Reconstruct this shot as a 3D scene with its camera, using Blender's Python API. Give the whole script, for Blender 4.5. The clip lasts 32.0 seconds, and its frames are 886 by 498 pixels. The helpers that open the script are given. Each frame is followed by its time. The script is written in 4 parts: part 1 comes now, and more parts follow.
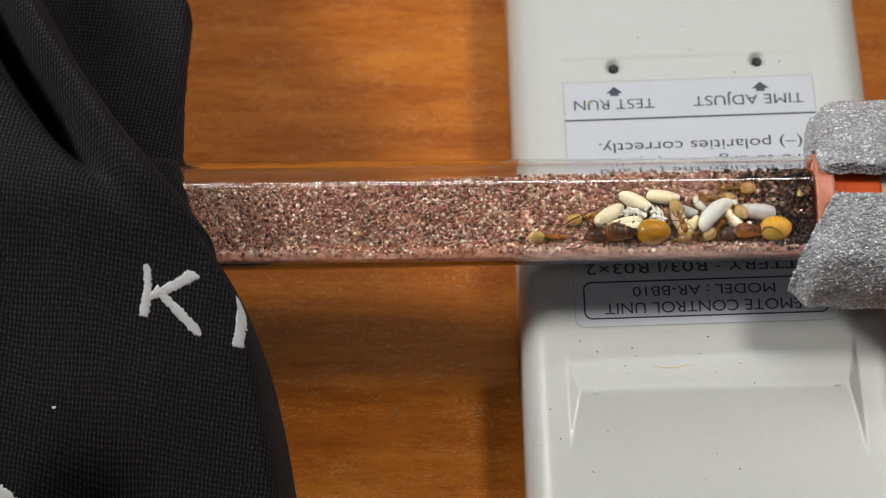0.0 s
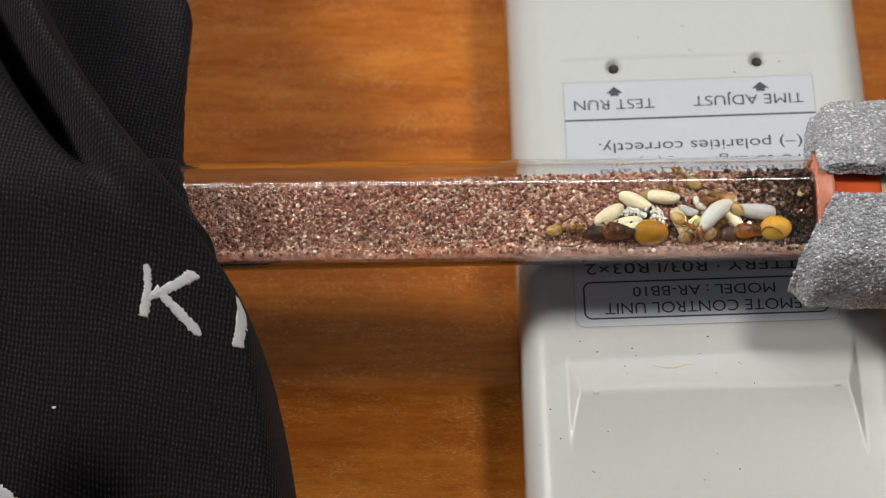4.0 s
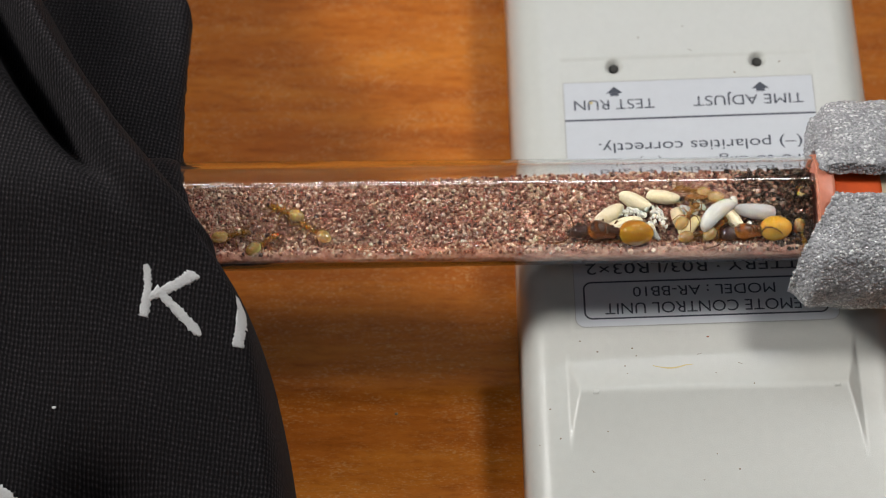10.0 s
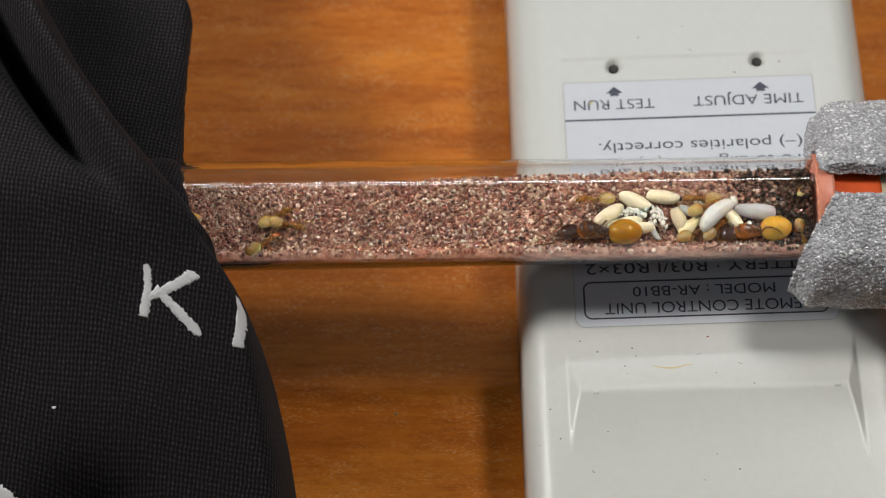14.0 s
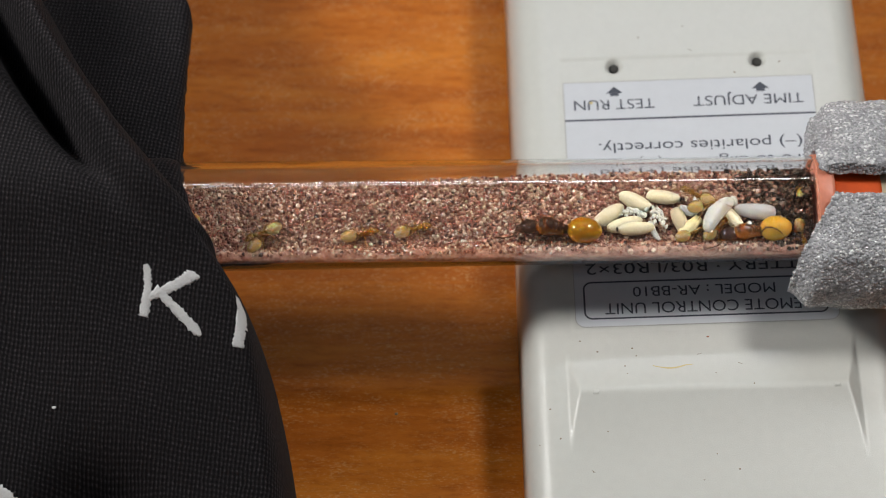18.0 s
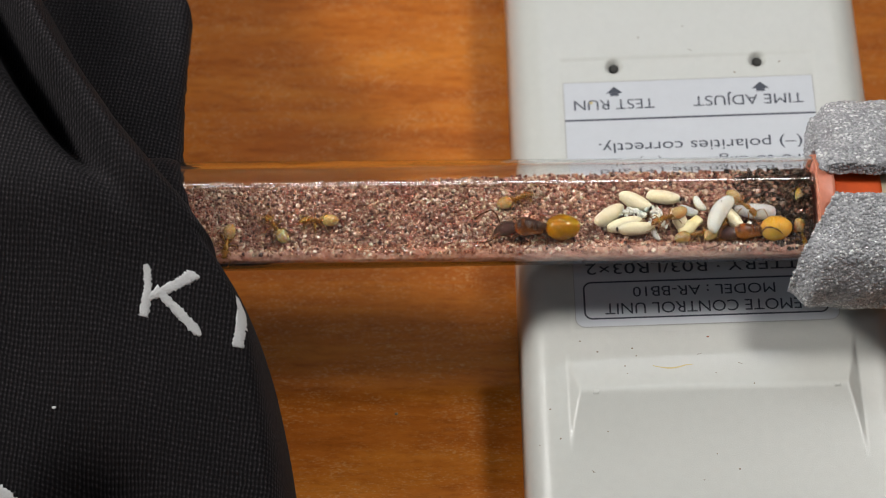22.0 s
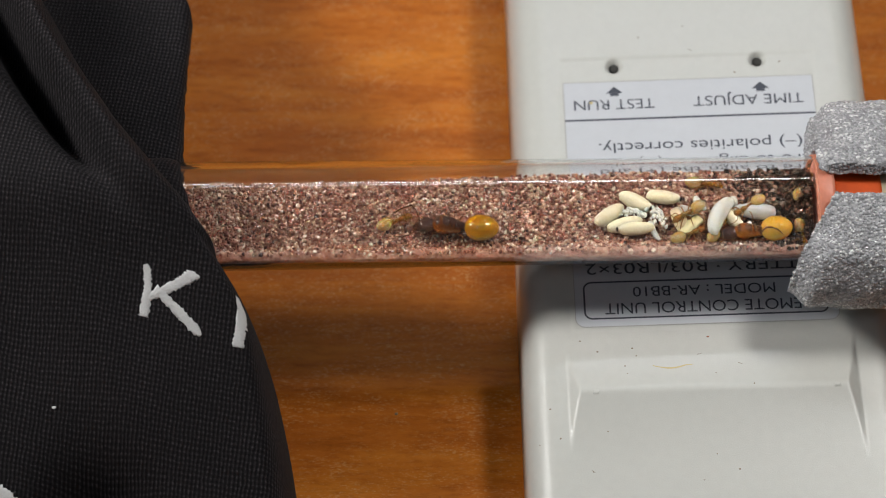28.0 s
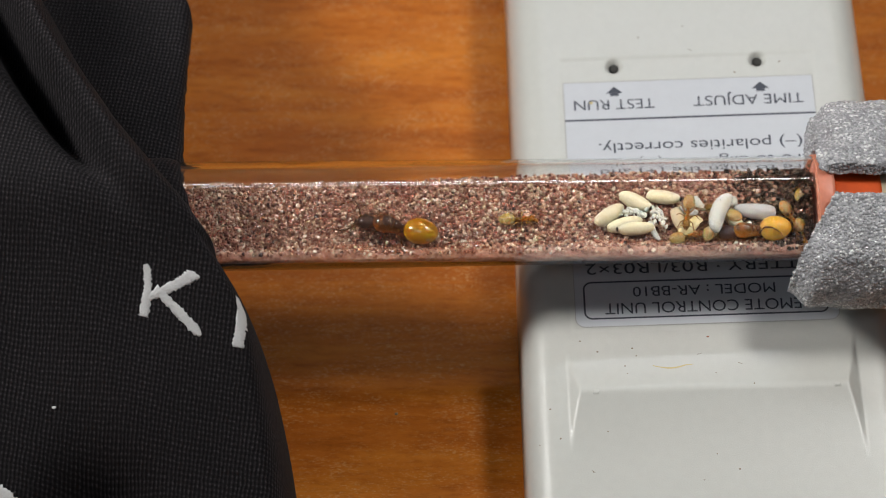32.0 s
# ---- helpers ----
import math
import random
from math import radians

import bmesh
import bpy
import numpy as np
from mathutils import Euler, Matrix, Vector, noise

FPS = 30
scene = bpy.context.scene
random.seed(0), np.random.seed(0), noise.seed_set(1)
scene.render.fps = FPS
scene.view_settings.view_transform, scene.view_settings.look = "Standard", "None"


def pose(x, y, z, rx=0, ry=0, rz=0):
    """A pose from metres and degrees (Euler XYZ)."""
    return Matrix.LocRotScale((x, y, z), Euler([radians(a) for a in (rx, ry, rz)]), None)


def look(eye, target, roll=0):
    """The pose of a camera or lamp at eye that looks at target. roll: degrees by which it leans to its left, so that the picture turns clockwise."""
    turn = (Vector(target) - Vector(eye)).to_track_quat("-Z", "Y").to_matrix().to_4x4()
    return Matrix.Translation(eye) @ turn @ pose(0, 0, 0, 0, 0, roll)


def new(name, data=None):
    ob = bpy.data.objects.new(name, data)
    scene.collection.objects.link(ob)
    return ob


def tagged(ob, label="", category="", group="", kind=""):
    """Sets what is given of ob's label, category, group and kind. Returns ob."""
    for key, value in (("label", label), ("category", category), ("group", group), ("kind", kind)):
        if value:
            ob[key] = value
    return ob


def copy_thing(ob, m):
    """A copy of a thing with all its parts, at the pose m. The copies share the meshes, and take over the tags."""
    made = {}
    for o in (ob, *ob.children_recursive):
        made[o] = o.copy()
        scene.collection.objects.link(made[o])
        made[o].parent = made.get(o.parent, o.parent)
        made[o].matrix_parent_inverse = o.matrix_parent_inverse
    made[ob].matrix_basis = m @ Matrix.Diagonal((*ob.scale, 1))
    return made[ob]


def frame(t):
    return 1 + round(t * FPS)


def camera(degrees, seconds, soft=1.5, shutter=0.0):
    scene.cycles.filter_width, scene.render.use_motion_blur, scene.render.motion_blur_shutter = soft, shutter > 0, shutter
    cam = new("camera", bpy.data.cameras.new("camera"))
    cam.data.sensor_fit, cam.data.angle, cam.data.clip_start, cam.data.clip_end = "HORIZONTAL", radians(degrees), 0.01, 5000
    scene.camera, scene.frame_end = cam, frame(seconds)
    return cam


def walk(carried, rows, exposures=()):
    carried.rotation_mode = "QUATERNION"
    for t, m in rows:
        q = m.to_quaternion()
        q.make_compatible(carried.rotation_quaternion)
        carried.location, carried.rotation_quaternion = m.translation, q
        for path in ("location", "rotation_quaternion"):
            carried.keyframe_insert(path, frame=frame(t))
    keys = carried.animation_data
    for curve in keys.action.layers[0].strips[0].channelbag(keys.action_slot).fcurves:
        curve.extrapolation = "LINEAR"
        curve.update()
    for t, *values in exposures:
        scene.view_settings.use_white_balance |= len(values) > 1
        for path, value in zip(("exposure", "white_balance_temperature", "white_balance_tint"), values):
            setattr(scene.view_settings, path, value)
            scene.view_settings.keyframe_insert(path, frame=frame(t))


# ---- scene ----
# A glass test tube with an ant colony lies across the back of a remote control on a table.
MM = 0.001
cam = camera(21.65, 32.0, soft=1.0)
EYE = (0.0, -0.205, 0.36767)
cam.data.dof.use_dof, cam.data.dof.focus_distance, cam.data.dof.aperture_fstop = True, 0.388, 19.0
walk(cam, [(0.0, look(EYE, (0, 0, 0.0126))), (32.0, look(EYE, (0, 0, 0.0126)))])

# ---- light: a lamp on either side, a pale light strip behind, a weak unseen fill added overhead ----
world = bpy.data.worlds.new("room_air")
world.use_nodes = True
world.node_tree.nodes["Background"].inputs[0].default_value = (0.80, 0.90, 1.0, 1)
world.node_tree.nodes["Background"].inputs[1].default_value = 0.05
scene.world = world


def area_lamp(name, eye, target, sx, sy, watts, color, roll=0.0):
    data = bpy.data.lights.new(name, "AREA")
    data.shape, data.size, data.size_y, data.energy, data.color = "RECTANGLE", sx, sy, watts, color
    ob = new(name, data)
    ob.matrix_basis = look(eye, target, roll)
    return ob


area_lamp("lamp_left", (-0.44, 0.10, 0.36), (0.0, 0.0, 0.02), 0.11, 0.12, 2.15, (1.0, 0.98, 0.945))
area_lamp("lamp_right", (0.225, 0.085, 0.42), (0.0, 0.0, 0.02), 0.11, 0.07, 1.0, (1.0, 0.98, 0.945))
area_lamp("light_strip", (0.036, 0.375, 0.50), (0.010, 0.0, 0.03), 0.30, 0.022, 0.55, (0.85, 0.93, 1.0))
area_lamp("overhead_fill", (-0.5, -0.6, 1.62), (0.0, 0.0, 0.0), 0.6, 0.6, 2.0, (0.74, 0.86, 1.0))
scene.view_settings.exposure = 0.0


# ---- materials ----
def material(name):
    m = bpy.data.materials.new(name)
    m.use_nodes = True
    nt = m.node_tree
    return m, nt, nt.nodes["Principled BSDF"]


def node(nt, kind, **inputs):
    n = nt.nodes.new(kind)
    for key, value in inputs.items():
        n.inputs[key.replace("_", " ")].default_value = value
    return n


def coords(nt, scale=(1, 1, 1), turn=(0, 0, 0), space="Object"):
    tex = nt.nodes.new("ShaderNodeTexCoord")
    mp = nt.nodes.new("ShaderNodeMapping")
    mp.inputs["Scale"].default_value = scale
    mp.inputs["Rotation"].default_value = turn
    nt.links.new(tex.outputs[space], mp.inputs["Vector"])
    return mp.outputs["Vector"]


def noise_tex(nt, vec, scale, detail=4, rough=0.55, distort=0.0):
    n = node(nt, "ShaderNodeTexNoise", Scale=scale, Detail=detail, Roughness=rough, Distortion=distort)
    nt.links.new(vec, n.inputs["Vector"])
    return n.outputs["Fac"]


def ramp(nt, fac, stops):
    r = nt.nodes.new("ShaderNodeValToRGB")
    els = r.color_ramp.elements
    while len(els) < len(stops):
        els.new(0.5)
    for e, (at, col) in zip(els, stops):
        e.position, e.color = at, (*col, 1)
    nt.links.new(fac, r.inputs["Fac"])
    return r.outputs["Color"]


def bump(nt, b, fac, strength, distance):
    n = node(nt, "ShaderNodeBump", Strength=strength, Distance=distance)
    nt.links.new(fac, n.inputs["Height"])
    nt.links.new(n.outputs["Normal"], b.inputs["Normal"])
    return n


def mixed(nt, fac, a, c, mode="MIX"):
    n = nt.nodes.new("ShaderNodeMix")
    n.data_type, n.blend_type = "RGBA", mode
    for socket, value in ((0, fac), (6, a), (7, c)):
        if isinstance(value, (int, float)):
            n.inputs[socket].default_value = value
        elif isinstance(value, tuple):
            n.inputs[socket].default_value = (*value, 1)
        else:
            nt.links.new(value, n.inputs[socket])
    return n.outputs[2]


def plain(name, color, rough=0.5, vary=0.1, scale=900, relief=0.0, **more):
    """A surface of one colour, with mottling at two scales and a fine relief."""
    m, nt, b = material(name)
    vec = coords(nt)
    fine, wide = noise_tex(nt, vec, scale), noise_tex(nt, vec, scale * 0.12, 2)
    dark = tuple(c * (1 - vary) for c in color)
    light = tuple(min(1, c * (1 + vary)) for c in color)
    col = mixed(nt, 0.5, ramp(nt, fine, [(0.3, dark), (0.7, light)]), ramp(nt, wide, [(0.3, dark), (0.7, light)]))
    nt.links.new(col, b.inputs["Base Color"])
    b.inputs["Roughness"].default_value = rough
    b.inputs["Subsurface Radius"].default_value = (1.0, 0.88, 0.68)
    for key, value in more.items():
        b.inputs[key.replace("_", " ")].default_value = value
    if relief:
        bump(nt, b, fine, 0.6, relief)
    return m


def wood_material():
    m, nt, b = material("varnished_wood")
    broad = noise_tex(nt, coords(nt, (8, 70, 40)), 1.6, 6, 0.68, 0.35)
    grain = noise_tex(nt, coords(nt, (240, 1000, 200)), 1.0, 6, 0.7, 0.3)
    fleck = noise_tex(nt, coords(nt, (1300, 4200, 800)), 1.0, 3, 0.6)
    where = noise_tex(nt, coords(nt, (70, 150, 90)), 1.0, 4, 0.65)
    base = ramp(nt, broad, [(0.26, (0.280, 0.067, 0.0062)), (0.48, (0.435, 0.125, 0.0105)), (0.72, (0.560, 0.188, 0.0180))])
    lines = ramp(nt, grain, [(0.32, (0.70, 0.62, 0.55)), (0.50, (1, 1, 1)), (0.75, (1.14, 1.12, 1.08))])
    col = mixed(nt, 0.75, base, lines, "MULTIPLY")
    spots = mixed(nt, 1.0, ramp(nt, fleck, [(0.53, (0, 0, 0)), (0.67, (0.75, 0.75, 0.75))]), ramp(nt, where, [(0.36, (0, 0, 0)), (0.60, (1, 1, 1))]), "MULTIPLY")
    col = mixed(nt, spots, col, (0.56, 0.30, 0.12))
    nt.links.new(col, b.inputs["Base Color"])
    r = ramp(nt, grain, [(0.3, (0.42, 0.42, 0.42)), (0.7, (0.31, 0.31, 0.31))])
    nt.links.new(r, b.inputs["Roughness"])
    b.inputs["Specular IOR Level"].default_value = 0.09
    bump(nt, b, grain, 0.3, 0.00006)
    return m


def sand_material(name, stops, tint):
    m, nt, b = material(name)
    geo = nt.nodes.new("ShaderNodeNewGeometry")
    col = ramp(nt, geo.outputs["Random Per Island"], stops)
    vec = coords(nt)
    speck = ramp(nt, noise_tex(nt, vec, 2600), [(0.3, (0.65, 0.6, 0.58)), (0.7, (1.15, 1.1, 1.08))])
    wide = ramp(nt, noise_tex(nt, vec, 120, 3), [(0.3, tint), (0.7, (1.08, 1.05, 1.03))])
    col = mixed(nt, 0.6, col, speck, "MULTIPLY")
    col = mixed(nt, 0.7, col, wide, "MULTIPLY")
    nt.links.new(col, b.inputs["Base Color"])
    b.inputs["Roughness"].default_value = 0.16
    b.inputs["Specular IOR Level"].default_value = 0.5
    b.inputs["Subsurface Weight"].default_value = 0.25
    b.inputs["Subsurface Scale"].default_value = 0.0004
    return m


def knit_material():
    m, nt, b = material("black_knit")
    raw = coords(nt, (1, 1, 1), (0, 0, radians(8)), "UV")
    wob = node(nt, "ShaderNodeTexNoise", Scale=420.0, Detail=2.0)
    nt.links.new(raw, wob.inputs["Vector"])
    sway = nt.nodes.new("ShaderNodeVectorMath")
    sway.operation = "MULTIPLY_ADD"
    nt.links.new(wob.outputs["Color"], sway.inputs[0])
    sway.inputs[1].default_value = (0.0005, 0.0005, 0.0)
    nt.links.new(raw, sway.inputs[2])
    vec = sway.outputs[0]
    sx = nt.nodes.new("ShaderNodeSeparateXYZ")
    nt.links.new(vec, sx.inputs[0])

    def wave(out, freq):
        a = node(nt, "ShaderNodeMath")
        a.operation = "MULTIPLY"
        a.inputs[1].default_value = freq
        nt.links.new(out, a.inputs[0])
        s = nt.nodes.new("ShaderNodeMath")
        s.operation = "SINE"
        nt.links.new(a.outputs[0], s.inputs[0])
        return s.outputs[0]

    prod = nt.nodes.new("ShaderNodeMath")
    prod.operation = "MULTIPLY_ADD"
    nt.links.new(wave(sx.outputs["Y"], 2 * math.pi / 0.00074), prod.inputs[0])
    prod.inputs[1].default_value = 0.5
    nt.links.new(wave(sx.outputs["X"], 2 * math.pi / 0.00068), prod.inputs[2])
    fuzz = noise_tex(nt, vec, 2200, 4, 0.75)
    add = nt.nodes.new("ShaderNodeMath")
    add.operation = "MULTIPLY_ADD"
    nt.links.new(fuzz, add.inputs[0])
    add.inputs[1].default_value = 5.0
    nt.links.new(prod.outputs[0], add.inputs[2])
    level = nt.nodes.new("ShaderNodeMapRange")
    level.inputs["From Min"].default_value, level.inputs["From Max"].default_value = 0.6, 4.8
    nt.links.new(add.outputs[0], level.inputs["Value"])
    wide = noise_tex(nt, vec, 60, 3)
    col = ramp(nt, level.outputs[0], [(0.15, (0.0035, 0.003, 0.004)), (0.45, (0.0105, 0.0092, 0.0102)), (0.70, (0.022, 0.0192, 0.0214)), (0.92, (0.062, 0.055, 0.060))])
    col = mixed(nt, 0.5, col, ramp(nt, wide, [(0.3, (0.6, 0.6, 0.6)), (0.7, (1.3, 1.25, 1.25))]), "MULTIPLY")
    nt.links.new(col, b.inputs["Base Color"])
    b.inputs["Roughness"].default_value = 0.85
    b.inputs["Specular IOR Level"].default_value = 0.16
    b.inputs["Sheen Weight"].default_value = 0.02
    b.inputs["Sheen Roughness"].default_value = 0.5
    bump(nt, b, level.outputs[0], 0.55, 0.0002)
    return m


def glass_material():
    m, nt, b = material("clear_glass")
    b.inputs["Base Color"].default_value = (0.985, 0.99, 0.985, 1)
    b.inputs["Roughness"].default_value = 0.03
    b.inputs["Transmission Weight"].default_value = 1.0
    b.inputs["IOR"].default_value = 1.47
    return m


def foam_material():
    m, nt, b = material("silvery_foam")
    vec = coords(nt)
    geo = nt.nodes.new("ShaderNodeNewGeometry")
    # the palest stops paint glints onto a share of the cells
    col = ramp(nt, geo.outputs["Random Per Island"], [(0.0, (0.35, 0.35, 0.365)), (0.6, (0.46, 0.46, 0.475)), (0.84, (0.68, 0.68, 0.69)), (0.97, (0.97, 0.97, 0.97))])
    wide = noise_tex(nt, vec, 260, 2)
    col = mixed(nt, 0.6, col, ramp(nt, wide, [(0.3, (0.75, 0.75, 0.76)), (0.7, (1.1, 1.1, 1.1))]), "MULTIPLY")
    nt.links.new(col, b.inputs["Base Color"])
    b.inputs["Roughness"].default_value = 0.10
    b.inputs["Specular IOR Level"].default_value = 0.8
    b.inputs["Transmission Weight"].default_value = 0.15
    b.inputs["Coat Weight"].default_value = 1.0
    b.inputs["Coat Roughness"].default_value = 0.06
    return m


def chitin(name, top, under, rough=0.22, trans=0.0, sss=0.35, scale=700, glow=0.0008):
    """Insect shell: glossy, slightly translucent, paler beneath."""
    m, nt, b = material(name)
    vec = coords(nt)
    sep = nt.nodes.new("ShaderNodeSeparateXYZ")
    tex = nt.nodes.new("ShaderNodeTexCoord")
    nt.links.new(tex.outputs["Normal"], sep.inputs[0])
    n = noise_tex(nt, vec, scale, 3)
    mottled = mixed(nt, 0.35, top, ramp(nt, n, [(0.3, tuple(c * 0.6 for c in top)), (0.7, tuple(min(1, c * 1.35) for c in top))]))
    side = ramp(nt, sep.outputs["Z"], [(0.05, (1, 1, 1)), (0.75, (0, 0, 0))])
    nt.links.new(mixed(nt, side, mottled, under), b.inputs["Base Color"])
    b.inputs["Roughness"].default_value = rough
    b.inputs["Subsurface Weight"].default_value = sss
    b.inputs["Subsurface Scale"].default_value = glow
    b.inputs["Subsurface Radius"].default_value = (1.0, 0.5, 0.15)
    b.inputs["Transmission Weight"].default_value = trans
    b.inputs["Coat Weight"].default_value = 1.0
    b.inputs["Coat Roughness"].default_value = 0.10
    b.inputs["Coat IOR"].default_value = 1.75
    return m


M_WOOD = wood_material()
M_PLASTIC = plain("ivory_plastic", (0.56, 0.56, 0.525), 0.30, 0.03, 5000, 0.00005)
M_HOLE_SHADE = plain("hole_shade", (0.03, 0.028, 0.025), 0.7)
M_LABEL = plain("white_sticker", (0.56, 0.575, 0.61), 0.42, 0.03, 3000)
M_INK = plain("dark_ink", (0.045, 0.05, 0.07), 0.5, 0.1)
M_STAIN = plain("yellow_stain", (0.56, 0.46, 0.22), 0.5, 0.12, 2500)
M_RUST = plain("rust_red_speck", (0.30, 0.08, 0.03), 0.7)
M_SPECK = plain("brown_speck", (0.20, 0.14, 0.08), 0.7)
M_GLASS = glass_material()
PINKS = [(0.0, (0.055, 0.042, 0.040)), (0.08, (0.150, 0.070, 0.054)), (0.26, (0.255, 0.120, 0.090)),
         (0.60, (0.335, 0.187, 0.136)), (0.86, (0.42, 0.285, 0.200)), (0.98, (0.62, 0.53, 0.41))]
M_SAND = sand_material("pink_sand", PINKS, (0.72, 0.62, 0.60))
M_DARKSAND = sand_material("dark_debris", [(0.0, (0.014, 0.009, 0.007)), (0.5, (0.045, 0.028, 0.020)), (0.8, (0.100, 0.064, 0.046)),
                                           (1.0, (0.27, 0.18, 0.135))], (0.6, 0.6, 0.55))


def bed_material():
    m, nt, b = material("packed_sand")
    cells = node(nt, "ShaderNodeTexVoronoi", Scale=1700.0)
    vec = coords(nt)
    nt.links.new(vec, cells.inputs["Vector"])
    sep = nt.nodes.new("ShaderNodeSeparateColor")
    nt.links.new(cells.outputs["Color"], sep.inputs[0])
    col = ramp(nt, sep.outputs[0], [(0.0, (0.23, 0.100, 0.066)), (0.5, (0.35, 0.170, 0.115)), (1.0, (0.42, 0.24, 0.165))])
    wide = ramp(nt, noise_tex(nt, vec, 90, 3), [(0.3, (0.7, 0.62, 0.6)), (0.7, (1.05, 1.0, 1.0))])
    nt.links.new(mixed(nt, 0.7, col, wide, "MULTIPLY"), b.inputs["Base Color"])
    b.inputs["Roughness"].default_value = 0.7
    b.inputs["Subsurface Weight"].default_value = 1.0
    b.inputs["Subsurface Radius"].default_value = (1.0, 0.6, 0.5)
    b.inputs["Subsurface Scale"].default_value = 0.005
    bump(nt, b, cells.outputs["Distance"], 0.6, 0.0002)
    return m


M_BED = bed_material()
M_KNIT = knit_material()
M_THREAD = plain("white_thread", (0.60, 0.60, 0.60), 0.85, 0.12, 2600, 0.0003)
M_FOAM = foam_material()
M_FOAM_BASE = plain("grey_foam", (0.38, 0.38, 0.39), 0.6, 0.2, 1800, 0.0004)
M_ORANGE = plain("orange_rubber", (0.62, 0.085, 0.012), 0.6, 0.12, 500, 0.0001, Specular_IOR_Level=0.2)
M_SALMON = plain("salmon_rubber", (0.68, 0.25, 0.16), 0.45, 0.12, 800, 0.0001, Subsurface_Weight=0.3, Subsurface_Scale=0.001)
M_BEIGE = plain("beige_rubber", (0.45, 0.38, 0.27), 0.6, 0.1)
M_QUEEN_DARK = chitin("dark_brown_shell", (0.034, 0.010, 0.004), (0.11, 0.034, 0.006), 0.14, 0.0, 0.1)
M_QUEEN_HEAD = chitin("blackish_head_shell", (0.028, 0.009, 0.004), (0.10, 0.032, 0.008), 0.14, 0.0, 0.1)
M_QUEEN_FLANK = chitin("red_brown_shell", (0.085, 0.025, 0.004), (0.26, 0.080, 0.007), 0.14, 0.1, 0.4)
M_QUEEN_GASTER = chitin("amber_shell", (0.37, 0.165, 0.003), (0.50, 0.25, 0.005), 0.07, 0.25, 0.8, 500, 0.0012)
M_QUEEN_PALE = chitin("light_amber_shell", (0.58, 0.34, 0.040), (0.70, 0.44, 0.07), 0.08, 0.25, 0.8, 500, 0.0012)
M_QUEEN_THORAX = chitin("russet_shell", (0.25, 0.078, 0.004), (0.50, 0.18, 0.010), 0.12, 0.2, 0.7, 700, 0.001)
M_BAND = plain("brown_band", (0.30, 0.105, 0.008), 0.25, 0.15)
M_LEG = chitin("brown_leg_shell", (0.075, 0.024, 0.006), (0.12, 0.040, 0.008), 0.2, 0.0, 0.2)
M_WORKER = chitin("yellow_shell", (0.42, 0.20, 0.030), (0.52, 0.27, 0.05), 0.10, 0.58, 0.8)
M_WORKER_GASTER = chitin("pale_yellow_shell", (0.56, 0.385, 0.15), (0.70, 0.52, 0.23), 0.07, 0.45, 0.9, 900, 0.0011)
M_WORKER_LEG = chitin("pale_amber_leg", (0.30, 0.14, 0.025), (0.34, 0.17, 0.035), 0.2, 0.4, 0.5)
M_EYE = plain("black_eye", (0.012, 0.010, 0.010), 0.2)
M_COCOON = plain("cream_cocoon_silk", (0.53, 0.47, 0.32), 0.34, 0.15, 900, 0.00035, Subsurface_Weight=0.6, Subsurface_Scale=0.0016)
M_HUSK = plain("empty_cocoon_silk", (0.62, 0.50, 0.31), 0.4, 0.12, 1500, 0.00016, Subsurface_Weight=0.4, Subsurface_Scale=0.001, Transmission_Weight=0.35)
M_TORN = plain("torn_cocoon_silk", (0.60, 0.52, 0.29), 0.4, 0.08, 1200, 0.00016, Subsurface_Weight=0.5, Subsurface_Scale=0.001)
M_LARVA = plain("milky_larva_skin", (0.68, 0.675, 0.62), 0.08, 0.06, 900, 0.00004, Subsurface_Weight=0.7, Subsurface_Scale=0.0014, Transmission_Weight=0.38, Coat_Weight=1.0)
M_GREY_LARVA = plain("grey_translucent_skin", (0.70, 0.705, 0.70), 0.08, 0.10, 700, 0.00004, Subsurface_Weight=0.6, Subsurface_Scale=0.001, Transmission_Weight=0.52, Coat_Weight=1.0)
M_EGG = plain("white_egg", (0.66, 0.645, 0.57), 0.10, 0.06, 1500, Transmission_Weight=0.12, Coat_Weight=1.0, Subsurface_Weight=0.4, Subsurface_Scale=0.0006)
M_WALL = plain("wall_paint", (0.62, 0.60, 0.56), 0.8, 0.04, 6)
M_FLOOR = plain("floor_tile", (0.35, 0.31, 0.27), 0.5, 0.08, 8)


# ---- mesh helpers; sizes below are in millimetres ----
def mesh_of(name, verts, faces, mat, smooth=True):
    me = bpy.data.meshes.new(name)
    me.from_pydata([tuple(c * MM for c in v) for v in verts], [], faces)
    me.materials.append(mat)
    if smooth:
        me.polygons.foreach_set("use_smooth", [True] * len(me.polygons))
    me.update()
    return me


def part(name, data, parent=None, at=None, label=""):
    """Links a mesh as one object, under a thing or a part."""
    ob = new(name, data)
    ob.parent = parent
    if at is not None:
        ob.matrix_basis = at
    if label:
        ob["label"] = label
    return ob


def mm(x, y, z, rx=0, ry=0, rz=0):
    return pose(x * MM, y * MM, z * MM, rx, ry, rz)


